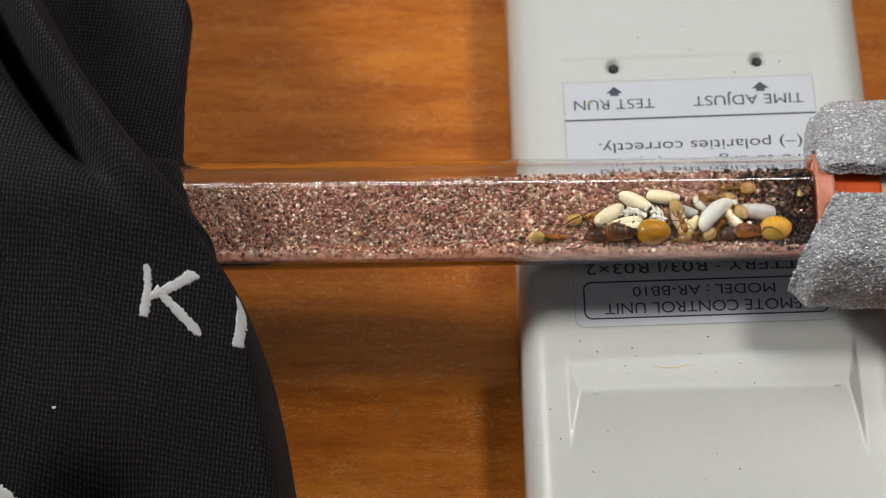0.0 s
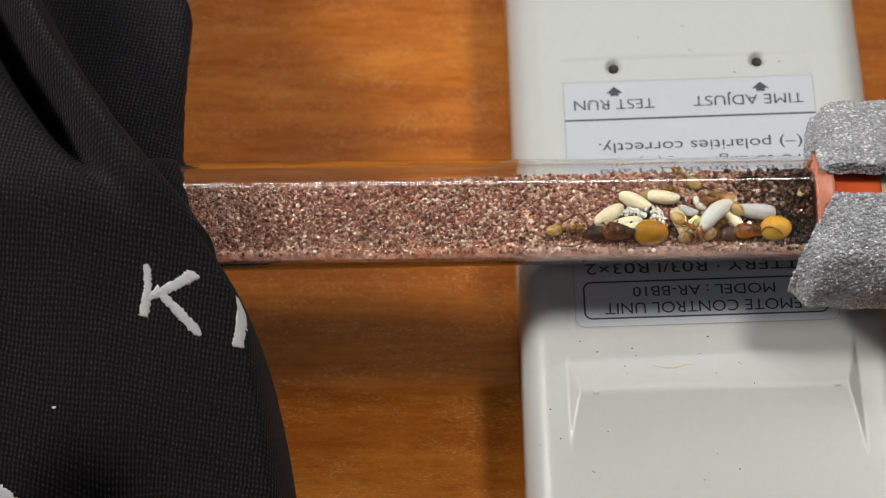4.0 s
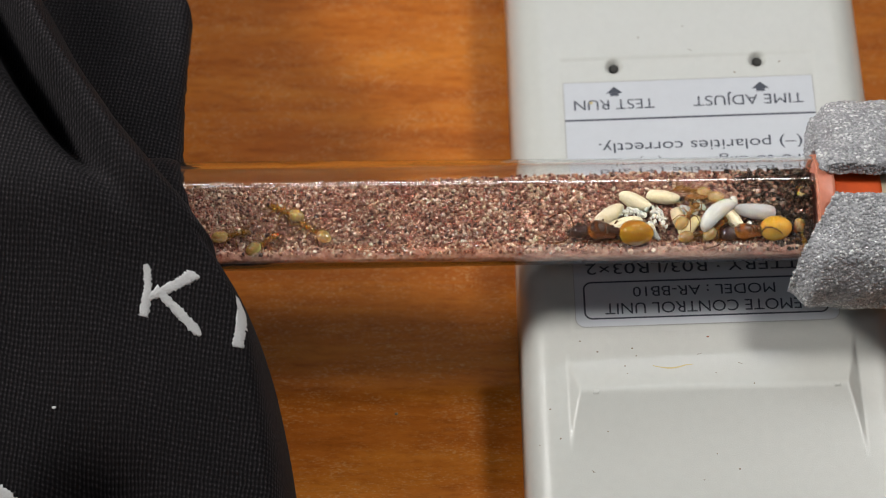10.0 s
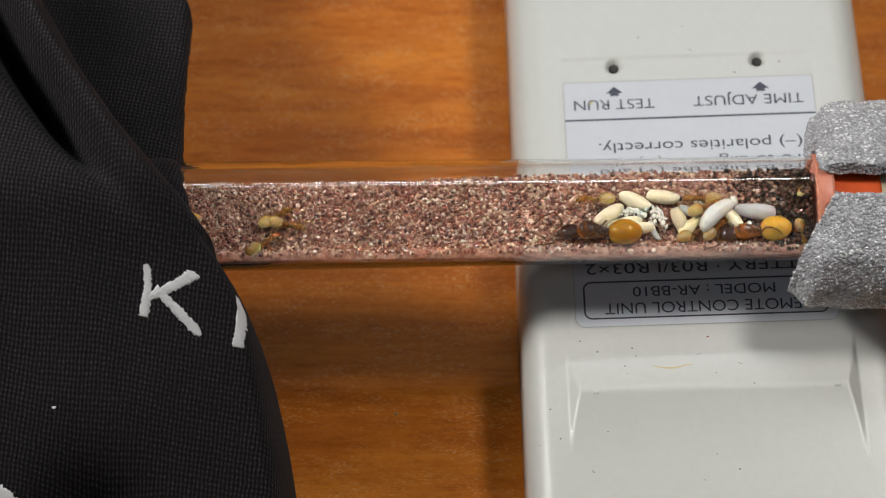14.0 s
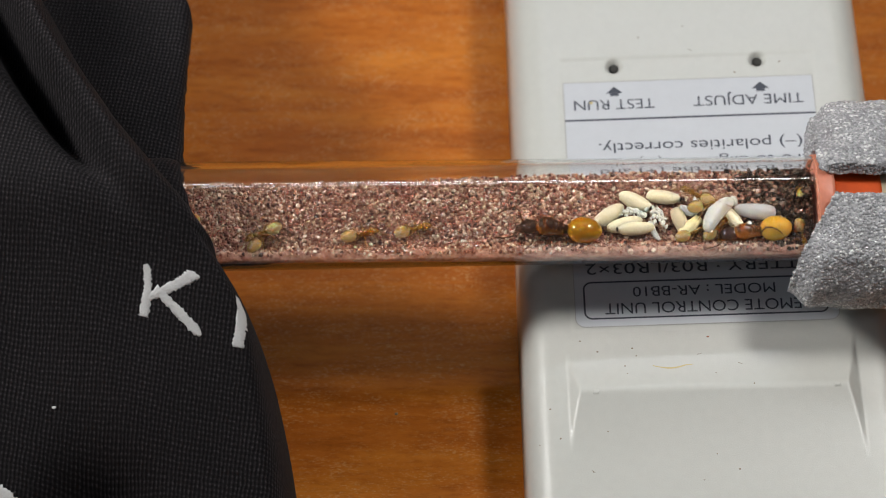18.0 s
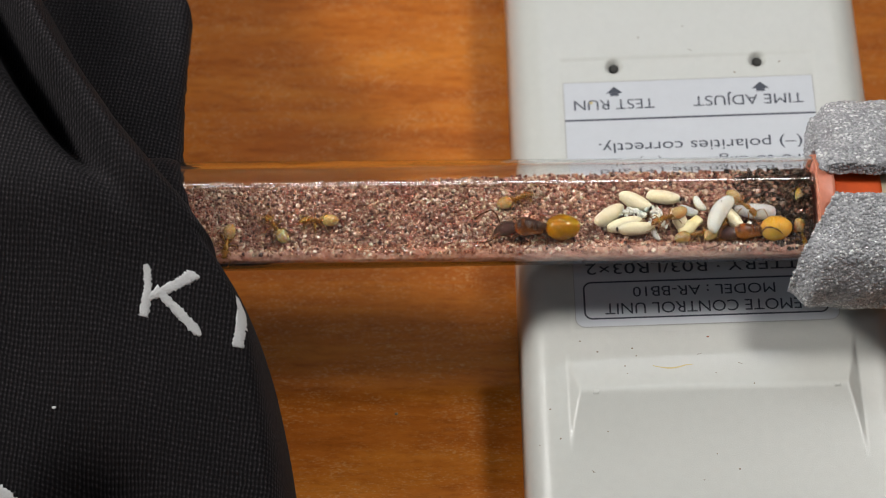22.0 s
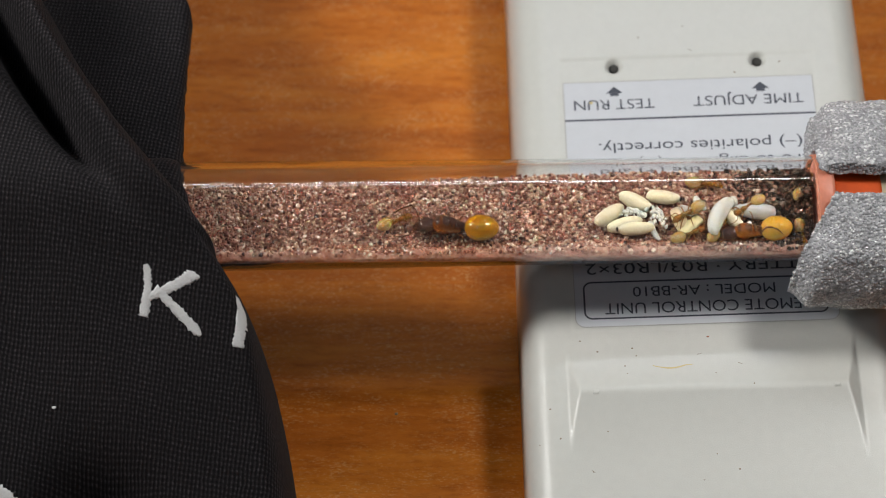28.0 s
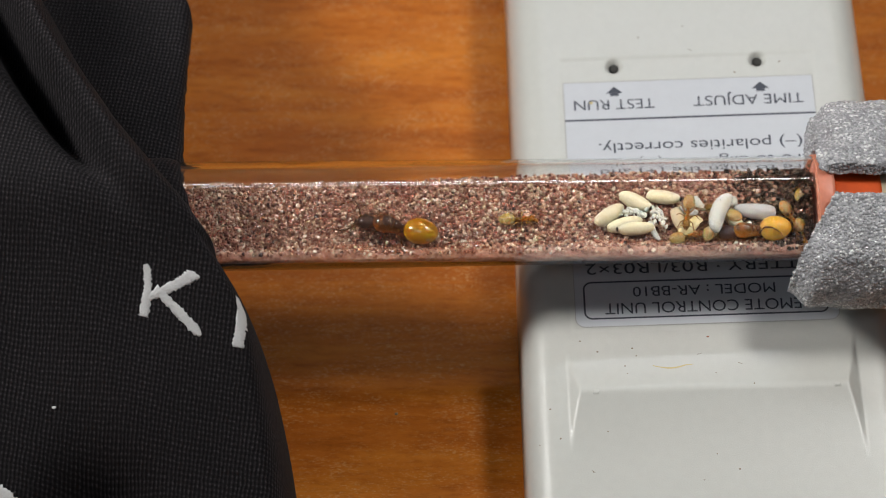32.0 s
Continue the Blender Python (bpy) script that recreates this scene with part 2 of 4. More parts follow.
def box_mesh(name, sx, sy, sz, mat, bevel=0.0, segments=2):
    bm = bmesh.new()
    bmesh.ops.create_cube(bm, size=1)
    bmesh.ops.scale(bm, vec=(sx * MM, sy * MM, sz * MM), verts=bm.verts)
    if bevel:
        bmesh.ops.bevel(bm, geom=bm.edges[:], offset=bevel * MM, segments=segments, affect="EDGES", profile=0.5)
    me = bpy.data.meshes.new(name)
    bm.to_mesh(me)
    bm.free()
    me.materials.append(mat)
    return me


def revolved(name, profile, mat, seg=48, closed=False):
    """A body of revolution about the x axis, from (x, radius) pairs."""
    verts, faces = [], []
    n = len(profile)
    for x, r in profile:
        for k in range(seg):
            a = 2 * math.pi * k / seg
            verts.append((x, r * math.cos(a), r * math.sin(a)))
    for i in range(n if closed else n - 1):
        j = (i + 1) % n
        for k in range(seg):
            m = (k + 1) % seg
            faces.append((i * seg + k, i * seg + m, j * seg + m, j * seg + k))
    if not closed:
        faces.append(tuple(range(seg))[::-1])
        faces.append(tuple((n - 1) * seg + k for k in range(seg)))
    return mesh_of(name, verts, faces, mat)


def egg_shape(name, rx, ry, rz, mat, taper=0.0, bend=0.0, dent=0.0, rings=(), seg=20, stacks=14, blunt=1.0):
    """An ellipsoid along x: thinner towards +x by taper, bowed by bend, ringed with shallow grooves; blunt below 1 fills its ends."""
    verts, faces = [], []
    for i in range(stacks + 1):
        a = math.pi * i / stacks
        u = -math.cos(a)
        s = max(0.0, math.sin(a)) ** blunt
        groove = 1.0
        for g in rings:
            groove -= dent * math.exp(-((u - g) / 0.06) ** 2)
        w = s * (1 - taper * u) * groove
        for k in range(seg):
            b = 2 * math.pi * k / seg
            verts.append((rx * u, ry * w * math.cos(b) + bend * (u * u), rz * w * math.sin(b)))
    for i in range(stacks):
        for k in range(seg):
            m = (k + 1) % seg
            faces.append((i * seg + k, (i + 1) * seg + k, (i + 1) * seg + m, i * seg + m))
    me = mesh_of(name, verts, faces, mat)
    bm = bmesh.new()
    bm.from_mesh(me)
    bmesh.ops.remove_doubles(bm, verts=bm.verts, dist=1e-7)
    bmesh.ops.recalc_face_normals(bm, faces=bm.faces)
    bm.to_mesh(me)
    bm.free()
    return me


def limb(name, pts, radii, mat, seg=6):
    """A tapered jointed tube through pts."""
    verts, faces = [], []
    pts = [Vector(p) for p in pts]
    for i, p in enumerate(pts):
        d = (pts[min(i + 1, len(pts) - 1)] - pts[max(i - 1, 0)]).normalized()
        side = d.cross(Vector((0, 0, 1)))
        side = side.normalized() if side.length > 1e-3 else Vector((1, 0, 0))
        up = side.cross(d)
        for k in range(seg):
            a = 2 * math.pi * k / seg
            verts.append(tuple(p + (side * math.cos(a) + up * math.sin(a)) * radii[i]))
    for i in range(len(pts) - 1):
        for k in range(seg):
            m = (k + 1) % seg
            faces.append((i * seg + k, i * seg + m, (i + 1) * seg + m, (i + 1) * seg + k))
    faces.append(tuple(range(seg))[::-1])
    faces.append(tuple((len(pts) - 1) * seg + k for k in range(seg)))
    return mesh_of(name, verts, faces, mat)


def loft(name, stations, mat, seg=20, sub=4, square=1.0):
    """A smooth body along x through stations of (x, half width, height above, depth below, centre z)."""
    rows = []
    n = len(stations)
    for i in range(n - 1):
        p = [np.array(stations[min(max(j, 0), n - 1)], float) for j in (i - 1, i, i + 1, i + 2)]
        for k in range(sub):
            u = k / sub
            rows.append(0.5 * (2 * p[1] + (p[2] - p[0]) * u + (2 * p[0] - 5 * p[1] + 4 * p[2] - p[3]) * u * u + (3 * p[1] - p[0] - 3 * p[2] + p[3]) * u ** 3))
    rows.append(np.array(stations[-1], float))
    verts, faces = [], []
    for x, w, up, down, zc in rows:
        for k in range(seg):
            a = 2 * math.pi * k / seg
            c, q = math.cos(a), math.sin(a)
            c, q = math.copysign(abs(c) ** square, c), math.copysign(abs(q) ** square, q)
            verts.append((x, max(0.02, w) * c, zc + max(0.02, up if q > 0 else down) * q))
    for i in range(len(rows) - 1):
        for k in range(seg):
            m = (k + 1) % seg
            faces.append((i * seg + k, i * seg + m, (i + 1) * seg + m, (i + 1) * seg + k))
    last = (len(rows) - 1) * seg
    faces += [tuple(range(seg))[::-1], tuple(last + k for k in range(seg))]
    me = mesh_of(name, verts, faces, mat)
    bm = bmesh.new()
    bm.from_mesh(me)
    bmesh.ops.recalc_face_normals(bm, faces=bm.faces)
    bm.to_mesh(me)
    bm.free()
    return me


def smoothstep(a, b, x):
    u = min(1.0, max(0.0, (x - a) / (b - a)))
    return u * u * (3 - 2 * u)


def blend_of(points, y):
    """Smooth curve through a few (y, value) pairs with falling y."""
    if y >= points[0][0]:
        return points[0][1]
    for i in range(len(points) - 1):
        (y0, v0), (y1, v1) = points[i], points[i + 1]
        if y >= y1:
            p = points[max(i - 1, 0)]
            n = points[min(i + 2, len(points) - 1)]
            u = (y0 - y) / (y0 - y1)
            m0 = (v1 - p[1]) / max(1e-6, p[0] - y1) * (y0 - y1)
            m1 = (n[1] - v0) / max(1e-6, y0 - n[0]) * (y0 - y1)
            return ((2 * u ** 3 - 3 * u * u + 1) * v0 + (u ** 3 - 2 * u * u + u) * m0
                    + (3 * u * u - 2 * u ** 3) * v1 + (u ** 3 - u * u) * m1)
    return points[-1][1]


# ---- the room and the table ----
def room():
    for name, sx, sy, sz, x, y, z, mat in (
            ("floor", 3400, 3400, 60, 0, 0, -780, M_FLOOR), ("ceiling", 3400, 3400, 60, 0, 0, 1720, M_WALL),
            ("wall_north", 3400, 80, 2440, 0, 1740, 470, M_WALL), ("wall_south", 3400, 80, 2440, 0, -1740, 470, M_WALL),
            ("wall_east", 80, 3400, 2440, 1740, 0, 470, M_WALL), ("wall_west", 80, 3400, 2440, -1740, 0, 470, M_WALL)):
        ob = part(name, box_mesh(name, sx, sy, sz, mat), None, mm(x, y, z))
        tagged(ob, "plain painted room " + name.split("_")[0], name.split("_")[0], kind="structure")


def table():
    t = tagged(new("table"), "varnished orange-brown wooden table with streaky grain", "table")
    t.matrix_basis = mm(0, 80, -750)
    part("tabletop", box_mesh("tabletop", 1200, 700, 26, M_WOOD, 3), t, mm(0, 0, 737))
    leg = box_mesh("leg", 50, 50, 724, M_WOOD, 3)
    for x in (-550, 550):
        for y in (-300, 300):
            part("leg", leg, t, mm(x, y, 362))


# ---- the remote control, lying face down ----
TILT = math.tan(radians(2))


def top_of_remote(x):
    return 19.5 + TILT * x


def text_mesh(text, width, cap, mat):
    """Flat raised letters, fitted to a width and a capital height, read from the far side."""
    cu = bpy.data.curves.new("lettering", "FONT")
    cu.body, cu.size = text, 1.0
    cu.extrude = 0.0
    ob = bpy.data.objects.new("lettering", cu)
    scene.collection.objects.link(ob)
    me = bpy.data.meshes.new_from_object(ob.evaluated_get(bpy.context.evaluated_depsgraph_get()))
    bpy.data.objects.remove(ob)
    co = np.array([v.co[:] for v in me.vertices])
    x0, x1 = co[:, 0].min(), co[:, 0].max()
    sx, sy = width / (x1 - x0), cap / 0.70
    for v in me.vertices:
        v.co = (-(v.co.x - x0) * sx * MM, -v.co.y * sy * MM, v.co.z)
    me.materials.clear()
    me.materials.append(mat)
    return me


def flat_shape(name, loops, mat, thick=0.06):
    """A thin plate from outlines (x, y) in millimetres."""
    bm = bmesh.new()
    for loop in loops:
        vs = [bm.verts.new((x * MM, y * MM, 0)) for x, y in loop]
        f = bm.faces.new(vs)
        if f.calc_area() and f.normal.z < 0:
            f.normal_flip()
    bm.normal_update()
    for f in bm.faces[:]:
        if f.normal.z < 0:
            f.normal_flip()
    ret = bmesh.ops.extrude_face_region(bm, geom=bm.faces[:])
    bmesh.ops.translate(bm, vec=(0, 0, thick * MM), verts=[g for g in ret["geom"] if isinstance(g, bmesh.types.BMVert)])
    bmesh.ops.recalc_face_normals(bm, faces=bm.faces)
    me = bpy.data.meshes.new(name)
    bm.to_mesh(me)
    bm.free()
    me.materials.append(mat)
    return me


def rounded_loop(x0, y0, x1, y1, r, n=6):
    out = []
    for cx, cy, a0 in ((x1 - r, y1 - r, 0), (x0 + r, y1 - r, 90), (x0 + r, y0 + r, 180), (x1 - r, y0 + r, 270)):
        for k in range(n + 1):
            a = radians(a0 + 90 * k / n)
            out.append((cx + r * math.cos(a), cy + r * math.sin(a)))
    return out


def sticker_loop(x0, y0, x1, y1, near, far):
    """A sticker's outline: round corners at its near edge, sharp ones at the far edge."""
    out = []
    for cx, cy, r, a0 in ((x1 - far, y1 - far, far, 0), (x0 + far, y1 - far, far, 90), (x0 + near, y0 + near, near, 180), (x1 - near, y0 + near, near, 270)):
        out += [(cx + r * math.cos(radians(a0 + 15 * k)), cy + r * math.sin(radians(a0 + 15 * k))) for k in range(7)]
    return out


def frame_loops(x0, y0, x1, y1, r, w):
    """A rounded outline of line width w, as quads."""
    a, b = rounded_loop(x0, y0, x1, y1, r), rounded_loop(x0 + w, y0 + w, x1 - w, y1 - w, r - w)
    n = len(a)
    return [(a[i], a[(i + 1) % n], b[(i + 1) % n], b[i]) for i in range(n)]


HOLES = ((-12.6, 40.0), (14.2, 40.5))


X_LEFT, X_RIGHT, Y_NEAR, Y_FAR = -31.6, 34.5, -74.0, 92.0


def remote_height(x, y):
    """The shell's surface: rounded long edges, a hipped finger ridge, a recess for the sticker, two countersunk holes."""
    z = top_of_remote(x)
    d = min(x - X_LEFT, X_RIGHT - x)
    e = min(y - Y_NEAR, Y_FAR - y)
    r = 5.2
    if d < r:
        z -= (r - math.sqrt(max(0.0, r * r - (r - d) ** 2))) * 1.25
    if e < 4:
        z -= 4 - math.sqrt(max(0.0, 16 - (4 - e) ** 2))
    if -43.0 < y < -16.5:
        rise = 1.9 * ((-16.5 - y) / 11.3) ** 1.8 if y > -27.8 else 1.9 if y > -28.7 else 1.9 * ((y + 43.0) / 14.3) ** 1.9
        z += max(0.0, min(rise, (x + 24.3) * 0.9, (25.9 - x) * 0.9))
    z -= 0.10 * smoothstep(-23.0, -22.6, x) * smoothstep(24.9, 24.5, x) * smoothstep(42.0, 41.6, y) * smoothstep(-16.0, -15.6, y)
    for hx, hy in HOLES:
        z -= 1.5 * smoothstep(1.65, 0.8, math.hypot(x - hx, y - hy))
    return z


def remote_shell():
    xs = sorted(set([X_LEFT, X_RIGHT] + [X_LEFT + d for d in (0.15, 0.6, 1.4, 2.6, 4.2, 5.8)] + [X_RIGHT - d for d in (0.15, 0.6, 1.4, 2.6, 4.2, 5.8)]
                    + [-24.6 + 0.4 * i for i in range(129)]))
    ys = [Y_NEAR + 0.4 * j for j in range(int((Y_FAR - Y_NEAR) / 0.4) + 1)]
    nx, ny = len(xs), len(ys)
    verts = [(x, y, remote_height(x, y)) for y in ys for x in xs]
    faces = [(j * nx + i, j * nx + i + 1, (j + 1) * nx + i + 1, (j + 1) * nx + i) for j in range(ny - 1) for i in range(nx - 1)]
    rim = [i for i in range(nx)] + [j * nx + nx - 1 for j in range(1, ny)] + [(ny - 1) * nx + i for i in range(nx - 2, -1, -1)] + [j * nx for j in range(ny - 2, 0, -1)]
    low = len(verts)
    for i in rim:
        x, y, z = verts[i]
        verts.append((x, y, 0.0))
    n = len(rim)
    for k in range(n):
        m = (k + 1) % n
        faces.append((rim[k], low + k, low + m, rim[m]))
    faces.append(tuple(low + k for k in range(n))[::-1])
    return mesh_of("shell", verts, faces, M_PLASTIC)


def remote():
    rem = tagged(new("remote_control"), "ivory plastic remote control lying face down, sticker on its back", "remote control")
    rem.matrix_basis = mm(44.11, -3.69, 0, 0, 0, 1.1) @ Matrix.Scale(0.974, 4)
    shell = part("shell", remote_shell(), rem)
    slope = -2.0

    def on_top(x, y, lift, turn=0.0):
        return mm(x, y, top_of_remote(x) + lift, 0, slope, turn)

    # dark discs stand in for the shade deep in the countersunk holes
    hole = revolved("hole", [(-0.4, 0.02), (-0.4, 0.85), (0.05, 0.9), (0.05, 0.02)], M_HOLE_SHADE, 20)
    for hx, hy in HOLES:
        part("hole", hole, shell, mm(hx + 0.1, hy + 0.1, top_of_remote(hx) - 1.05, 0, -90, 0), "dark disc painting the shade in an adjusting hole")
    nub = box_mesh("nub", 1.4, 1.0, 0.8, M_PLASTIC, 0.3)
    for x in (-19.5, 21.8):
        part("nub", nub, shell, mm(x, -28.6, top_of_remote(x) + 1.58))
    upper = part("sticker", flat_shape("sticker", [sticker_loop(-22.3, -15.1, 24.1, 36.6, 1.8, 0.2)], M_LABEL, 0.07), rem, on_top(0, 0, -0.07), "white printed sticker")
    rim, core = sticker_loop(-22.3, -15.1, 24.1, 36.6, 1.8, 0.2), sticker_loop(-22.18, -14.98, 23.98, 36.48, 1.7, 0.1)
    border = [(rim[i], rim[(i + 1) % 28], core[(i + 1) % 28], core[i]) for i in range(28)]
    part("sticker_edge", flat_shape("sticker_edge", border, plain("grey_line", (0.40, 0.39, 0.37), 0.6), 0.02), upper, mm(0, 0, 0.07))
    z = 0.075
    part("rule", flat_shape("rule", [[(-22.2, 27.95), (24.0, 27.95), (24.0, 28.35), (-22.2, 28.35)]], M_INK, 0.012), upper, mm(0, 0, z), "dark printed line")
    part("box_outline", flat_shape("box_outline", frame_loops(-20.7, -13.6, 22.3, -6.0, 1.5, 0.32), M_INK, 0.012), upper, mm(0, 0, z), "dark printed frame")
    for x in (-12.8, 14.3):
        part("arrow", flat_shape("arrow", [[(x - 1.6, 33.9), (x + 1.6, 33.9), (x, 35.4)], [(x - 0.8, 33.3), (x + 0.8, 33.3), (x + 0.8, 33.88), (x - 0.8, 33.88)]], M_INK, 0.012), upper, mm(0, 0, z), "dark printed arrow")
    for words, x, y, width, cap in (("TEST RUN", -5.5, 32.5, 14.9, 2.2), ("TIME ADJUST", 22.0, 32.6, 20.3, 2.2),
                                    ("(\u2013) polarities correctly.", 20.9, 22.9, 37.2, 2.2), ("care to align the (+) and", 24.0, 19.2, 40.5, 2.2),
                                    ("BATTERY : R03/LR03\u00d72", 22.9, -2.4, 42.9, 2.2), ("MODEL : AR-BB10", 13.2, -7.3, 25.1, 2.0),
                                    ("REMOTE CONTROL UNIT", 19.4, -10.5, 36.4, 2.2)):
        part("lettering", text_mesh(words, width, cap, M_INK), upper, mm(x, y, z + 0.02), "dark printed words")
    # a faint thin smear above the ridge
    verts, faces = [], []
    for k in range(25):
        u = k / 24
        x = -9.4 + 7.0 * u
        y = -23.4 - 0.9 * math.sin(math.pi * min(1.0, u * 1.25) * 0.8) + 0.55 * u
        w = 0.07 + 0.10 * math.sin(math.pi * u) + 0.05 * noise.noise(Vector((x * 2, 0, 0)))
        verts += [(x, y - w, remote_height(x, y - w) + 0.02), (x, y + w, remote_height(x, y + w) + 0.02)]
    faces = [(2 * k, 2 * k + 2, 2 * k + 3, 2 * k + 1) for k in range(24)]
    part("stain", mesh_of("stain", verts, faces, M_STAIN), shell, None, "faint yellow smear")
    spot = egg_shape("spot", 0.35, 0.3, 0.03, M_STAIN, seg=10, stacks=6)
    part("spot", spot, upper, mm(-17.2, 31.9, 0.10), "tiny orange-brown stain")
    rng = random.Random(5)
    fleck = egg_shape("speck", 0.15, 0.12, 0.03, M_SPECK, seg=8, stacks=6)
    crumbs = ((-21.7, -17.8), (-18.8, -20.1), (-12.7, -19.6), (-12.1, -21.2), (-14.2, -23.3), (-13.9, -25.0), (1.3, -25.4), (7.6, -28.0), (-20.6, -42.8),
              (-25.9, -36.4), (-29.4, -37.0), (-17.8, -35.6), (0.5, -40.2), (4.1, -43.1), (-2.0, -44.9), (-27.4, -30.7), (0.8, 48.6), (-7.6, 46.3), (18.3, 39.8), (9.8, 37.8))
    for x, y in crumbs:
        part("speck", fleck, shell, mm(x, y, remote_height(x, y) + 0.01, 0, slope, rng.uniform(0, 180)) @ Matrix.Scale(rng.uniform(0.7, 1.25), 4))
    part("speck", egg_shape("speck", 0.2, 0.17, 0.05, M_RUST, seg=8, stacks=6), shell, mm(0.6, -17.7, remote_height(0.6, -17.7) + 0.01), "rust-red speck")
    for x, y, turn in ((-1.2, -21.3, 8), (5.7, -23.6, -30), (1.8, 43.0, -15), (-20.6, -42.8, -40)):
        hair = [(-0.4, 0, 0), (-0.1, 0.08, 0), (0.2, 0.02, 0), (0.42, 0.16, 0)]
        part("fibre", limb("fibre", hair, [0.03, 0.045, 0.04, 0.02], M_SPECK), shell, mm(x, y, remote_height(x, y) + 0.04, 0, 0, turn), "tiny brown fibre")


# ---- the tube, its stopper and its sand ----
NEST = 0.96
AXIS_Z, TUBE_R, INNER_R = 33.3, 9.18, 8.40
TUBE = mm(12.86, -4.83, AXIS_Z, 0, 0, 0.92) @ Matrix.Scale(NEST, 4)
LEVEL = -1.2


def inner_r(x):
    """The bore: the glass is thinner towards the mouth."""
    return INNER_R + 0.42 * smoothstep(-30, 25, x)


def tube_y(x):
    return -5.82 + (x + 36.25) * 0.01786


def tube():
    t = tagged(new("test_tube"), "clear glass test tube holding pink sand and an ant colony", "test tube")
    t.matrix_basis = TUBE
    outer = [(-100 + TUBE_R * (1 - math.cos(a)), TUBE_R * math.sin(a)) for a in [math.pi / 2 * k / 8 for k in range(9)]]
    inner = [(-99 + INNER_R * (1 - math.cos(a)), INNER_R * math.sin(a)) for a in [math.pi / 2 * k / 8 for k in range(9)]]
    outer[0], inner[0] = (outer[0][0], 0.01), (inner[0][0], 0.01)
    run = [-88.0 + 2.0 * k for k in range(70)] + [51.2]
    rim = [(51.6, TUBE_R), (51.75, TUBE_R - 0.05), (51.9, TUBE_R - 0.14), (51.9, inner_r(51) + 0.12), (51.75, inner_r(51) + 0.04), (51.6, inner_r(51))]
    prof = outer + [(x, TUBE_R * (1 + 0.046 * smoothstep(30, -55, x) * smoothstep(-92, -84, x))) for x in run] + rim + [(x, inner_r(x)) for x in run[::-1]] + inner[::-1]
    body = part("glass_wall", revolved("glass_wall", prof, M_GLASS, 128, closed=True), t)
    body.visible_shadow = False
    return t


def stopper():
    s = tagged(new("stopper"), "orange rubber stopper with a salmon flange closing the tube", "stopper")
    s.matrix_basis = TUBE
    part("flange", revolved("flange", [(51.95, 0.02), (51.95, 8.0), (51.95, 9.22), (51.2, 9.24), (51.05, 9.34), (51.2, 9.44), (52.6, 9.48), (53.4, 9.42), (53.7, 9.3), (54.0, 9.0), (54.0, 8.0), (54.0, 0.02)], M_SALMON, 64), s, None, "salmon rubber flange")
    part("body", revolved("body", [(54.02, 0.02), (54.02, 7.2), (54.02, 7.6), (54.6, 7.6), (58, 7.4), (61.8, 7.2), (62.4, 7.0), (62.4, 6.0), (62.4, 0.02)], M_ORANGE, 48), s, None, "bright orange rubber")
    part("end_cap", revolved("end_cap", [(62.42, 0.02), (62.42, 7.0), (78, 7.0), (78, 0.02)], M_BEIGE, 40), s, None, "beige rubber end")


def grain_cloud(name, spots, mat, rng, smooth=False, stretch=(1, 1, 1)):
    """Many small angular grains as one mesh."""
    phi = (1 + 5 ** 0.5) / 2
    base = np.array([(-1, phi, 0), (1, phi, 0), (-1, -phi, 0), (1, -phi, 0), (0, -1, phi), (0, 1, phi), (0, -1, -phi), (0, 1, -phi),
                     (phi, 0, -1), (phi, 0, 1), (-phi, 0, -1), (-phi, 0, 1)]) / math.hypot(1, phi)
    tri = np.array([(0, 11, 5), (0, 5, 1), (0, 1, 7), (0, 7, 10), (0, 10, 11), (1, 5, 9), (5, 11, 4), (11, 10, 2), (10, 7, 6), (7, 1, 8),
                    (3, 9, 4), (3, 4, 2), (3, 2, 6), (3, 6, 8), (3, 8, 9), (4, 9, 5), (2, 4, 11), (6, 2, 10), (8, 6, 7), (9, 8, 1)])
    spots = np.array(spots)
    n = len(spots)
    turn = rng.normal(size=(n, 3, 3))
    turn = np.linalg.qr(turn)[0]
    shape = base[None] * (1 + rng.uniform(-0.28, 0.28, size=(n, 12, 1)))
    shape = shape * rng.uniform(0.75, 1.25, size=(n, 1, 3))
    shape = np.einsum("nij,nvj->nvi", turn, shape) * np.array(stretch) * spots[:, 3][:, None, None]
    co = (shape + spots[:, None, :3]).reshape(-1, 3) * MM
    faces = (tri[None] + (np.arange(n) * 12)[:, None, None]).reshape(-1, 3)
    me = bpy.data.meshes.new(name)
    me.from_pydata(co.tolist(), [], faces.tolist())
    me.materials.append(mat)
    me.polygons.foreach_set("use_smooth", [smooth] * len(me.polygons))
    me.update()
    return me


def far_bank(x):
    """The rise of the sand against the far wall, greater towards the mouth."""
    return -0.6 + 1.2 * smoothstep(-55, 5, x) + 0.6 * smoothstep(5, 50, x)


def sand_height(x, y):
    """Sand level in the tube's own space: nearly flat, banked up along the far wall."""
    bank = far_bank(x) * smoothstep(2.6, 8.2, y) if y > 0 else 1.7 * smoothstep(-5.2, -8.0, y)
    return LEVEL + 0.30 * noise.noise(Vector((x * 0.16, y * 0.22, 1.3))) + bank + 0.25 * noise.noise(Vector((x * 0.5, y * 0.3, 8))) * smoothstep(4, 7, y)


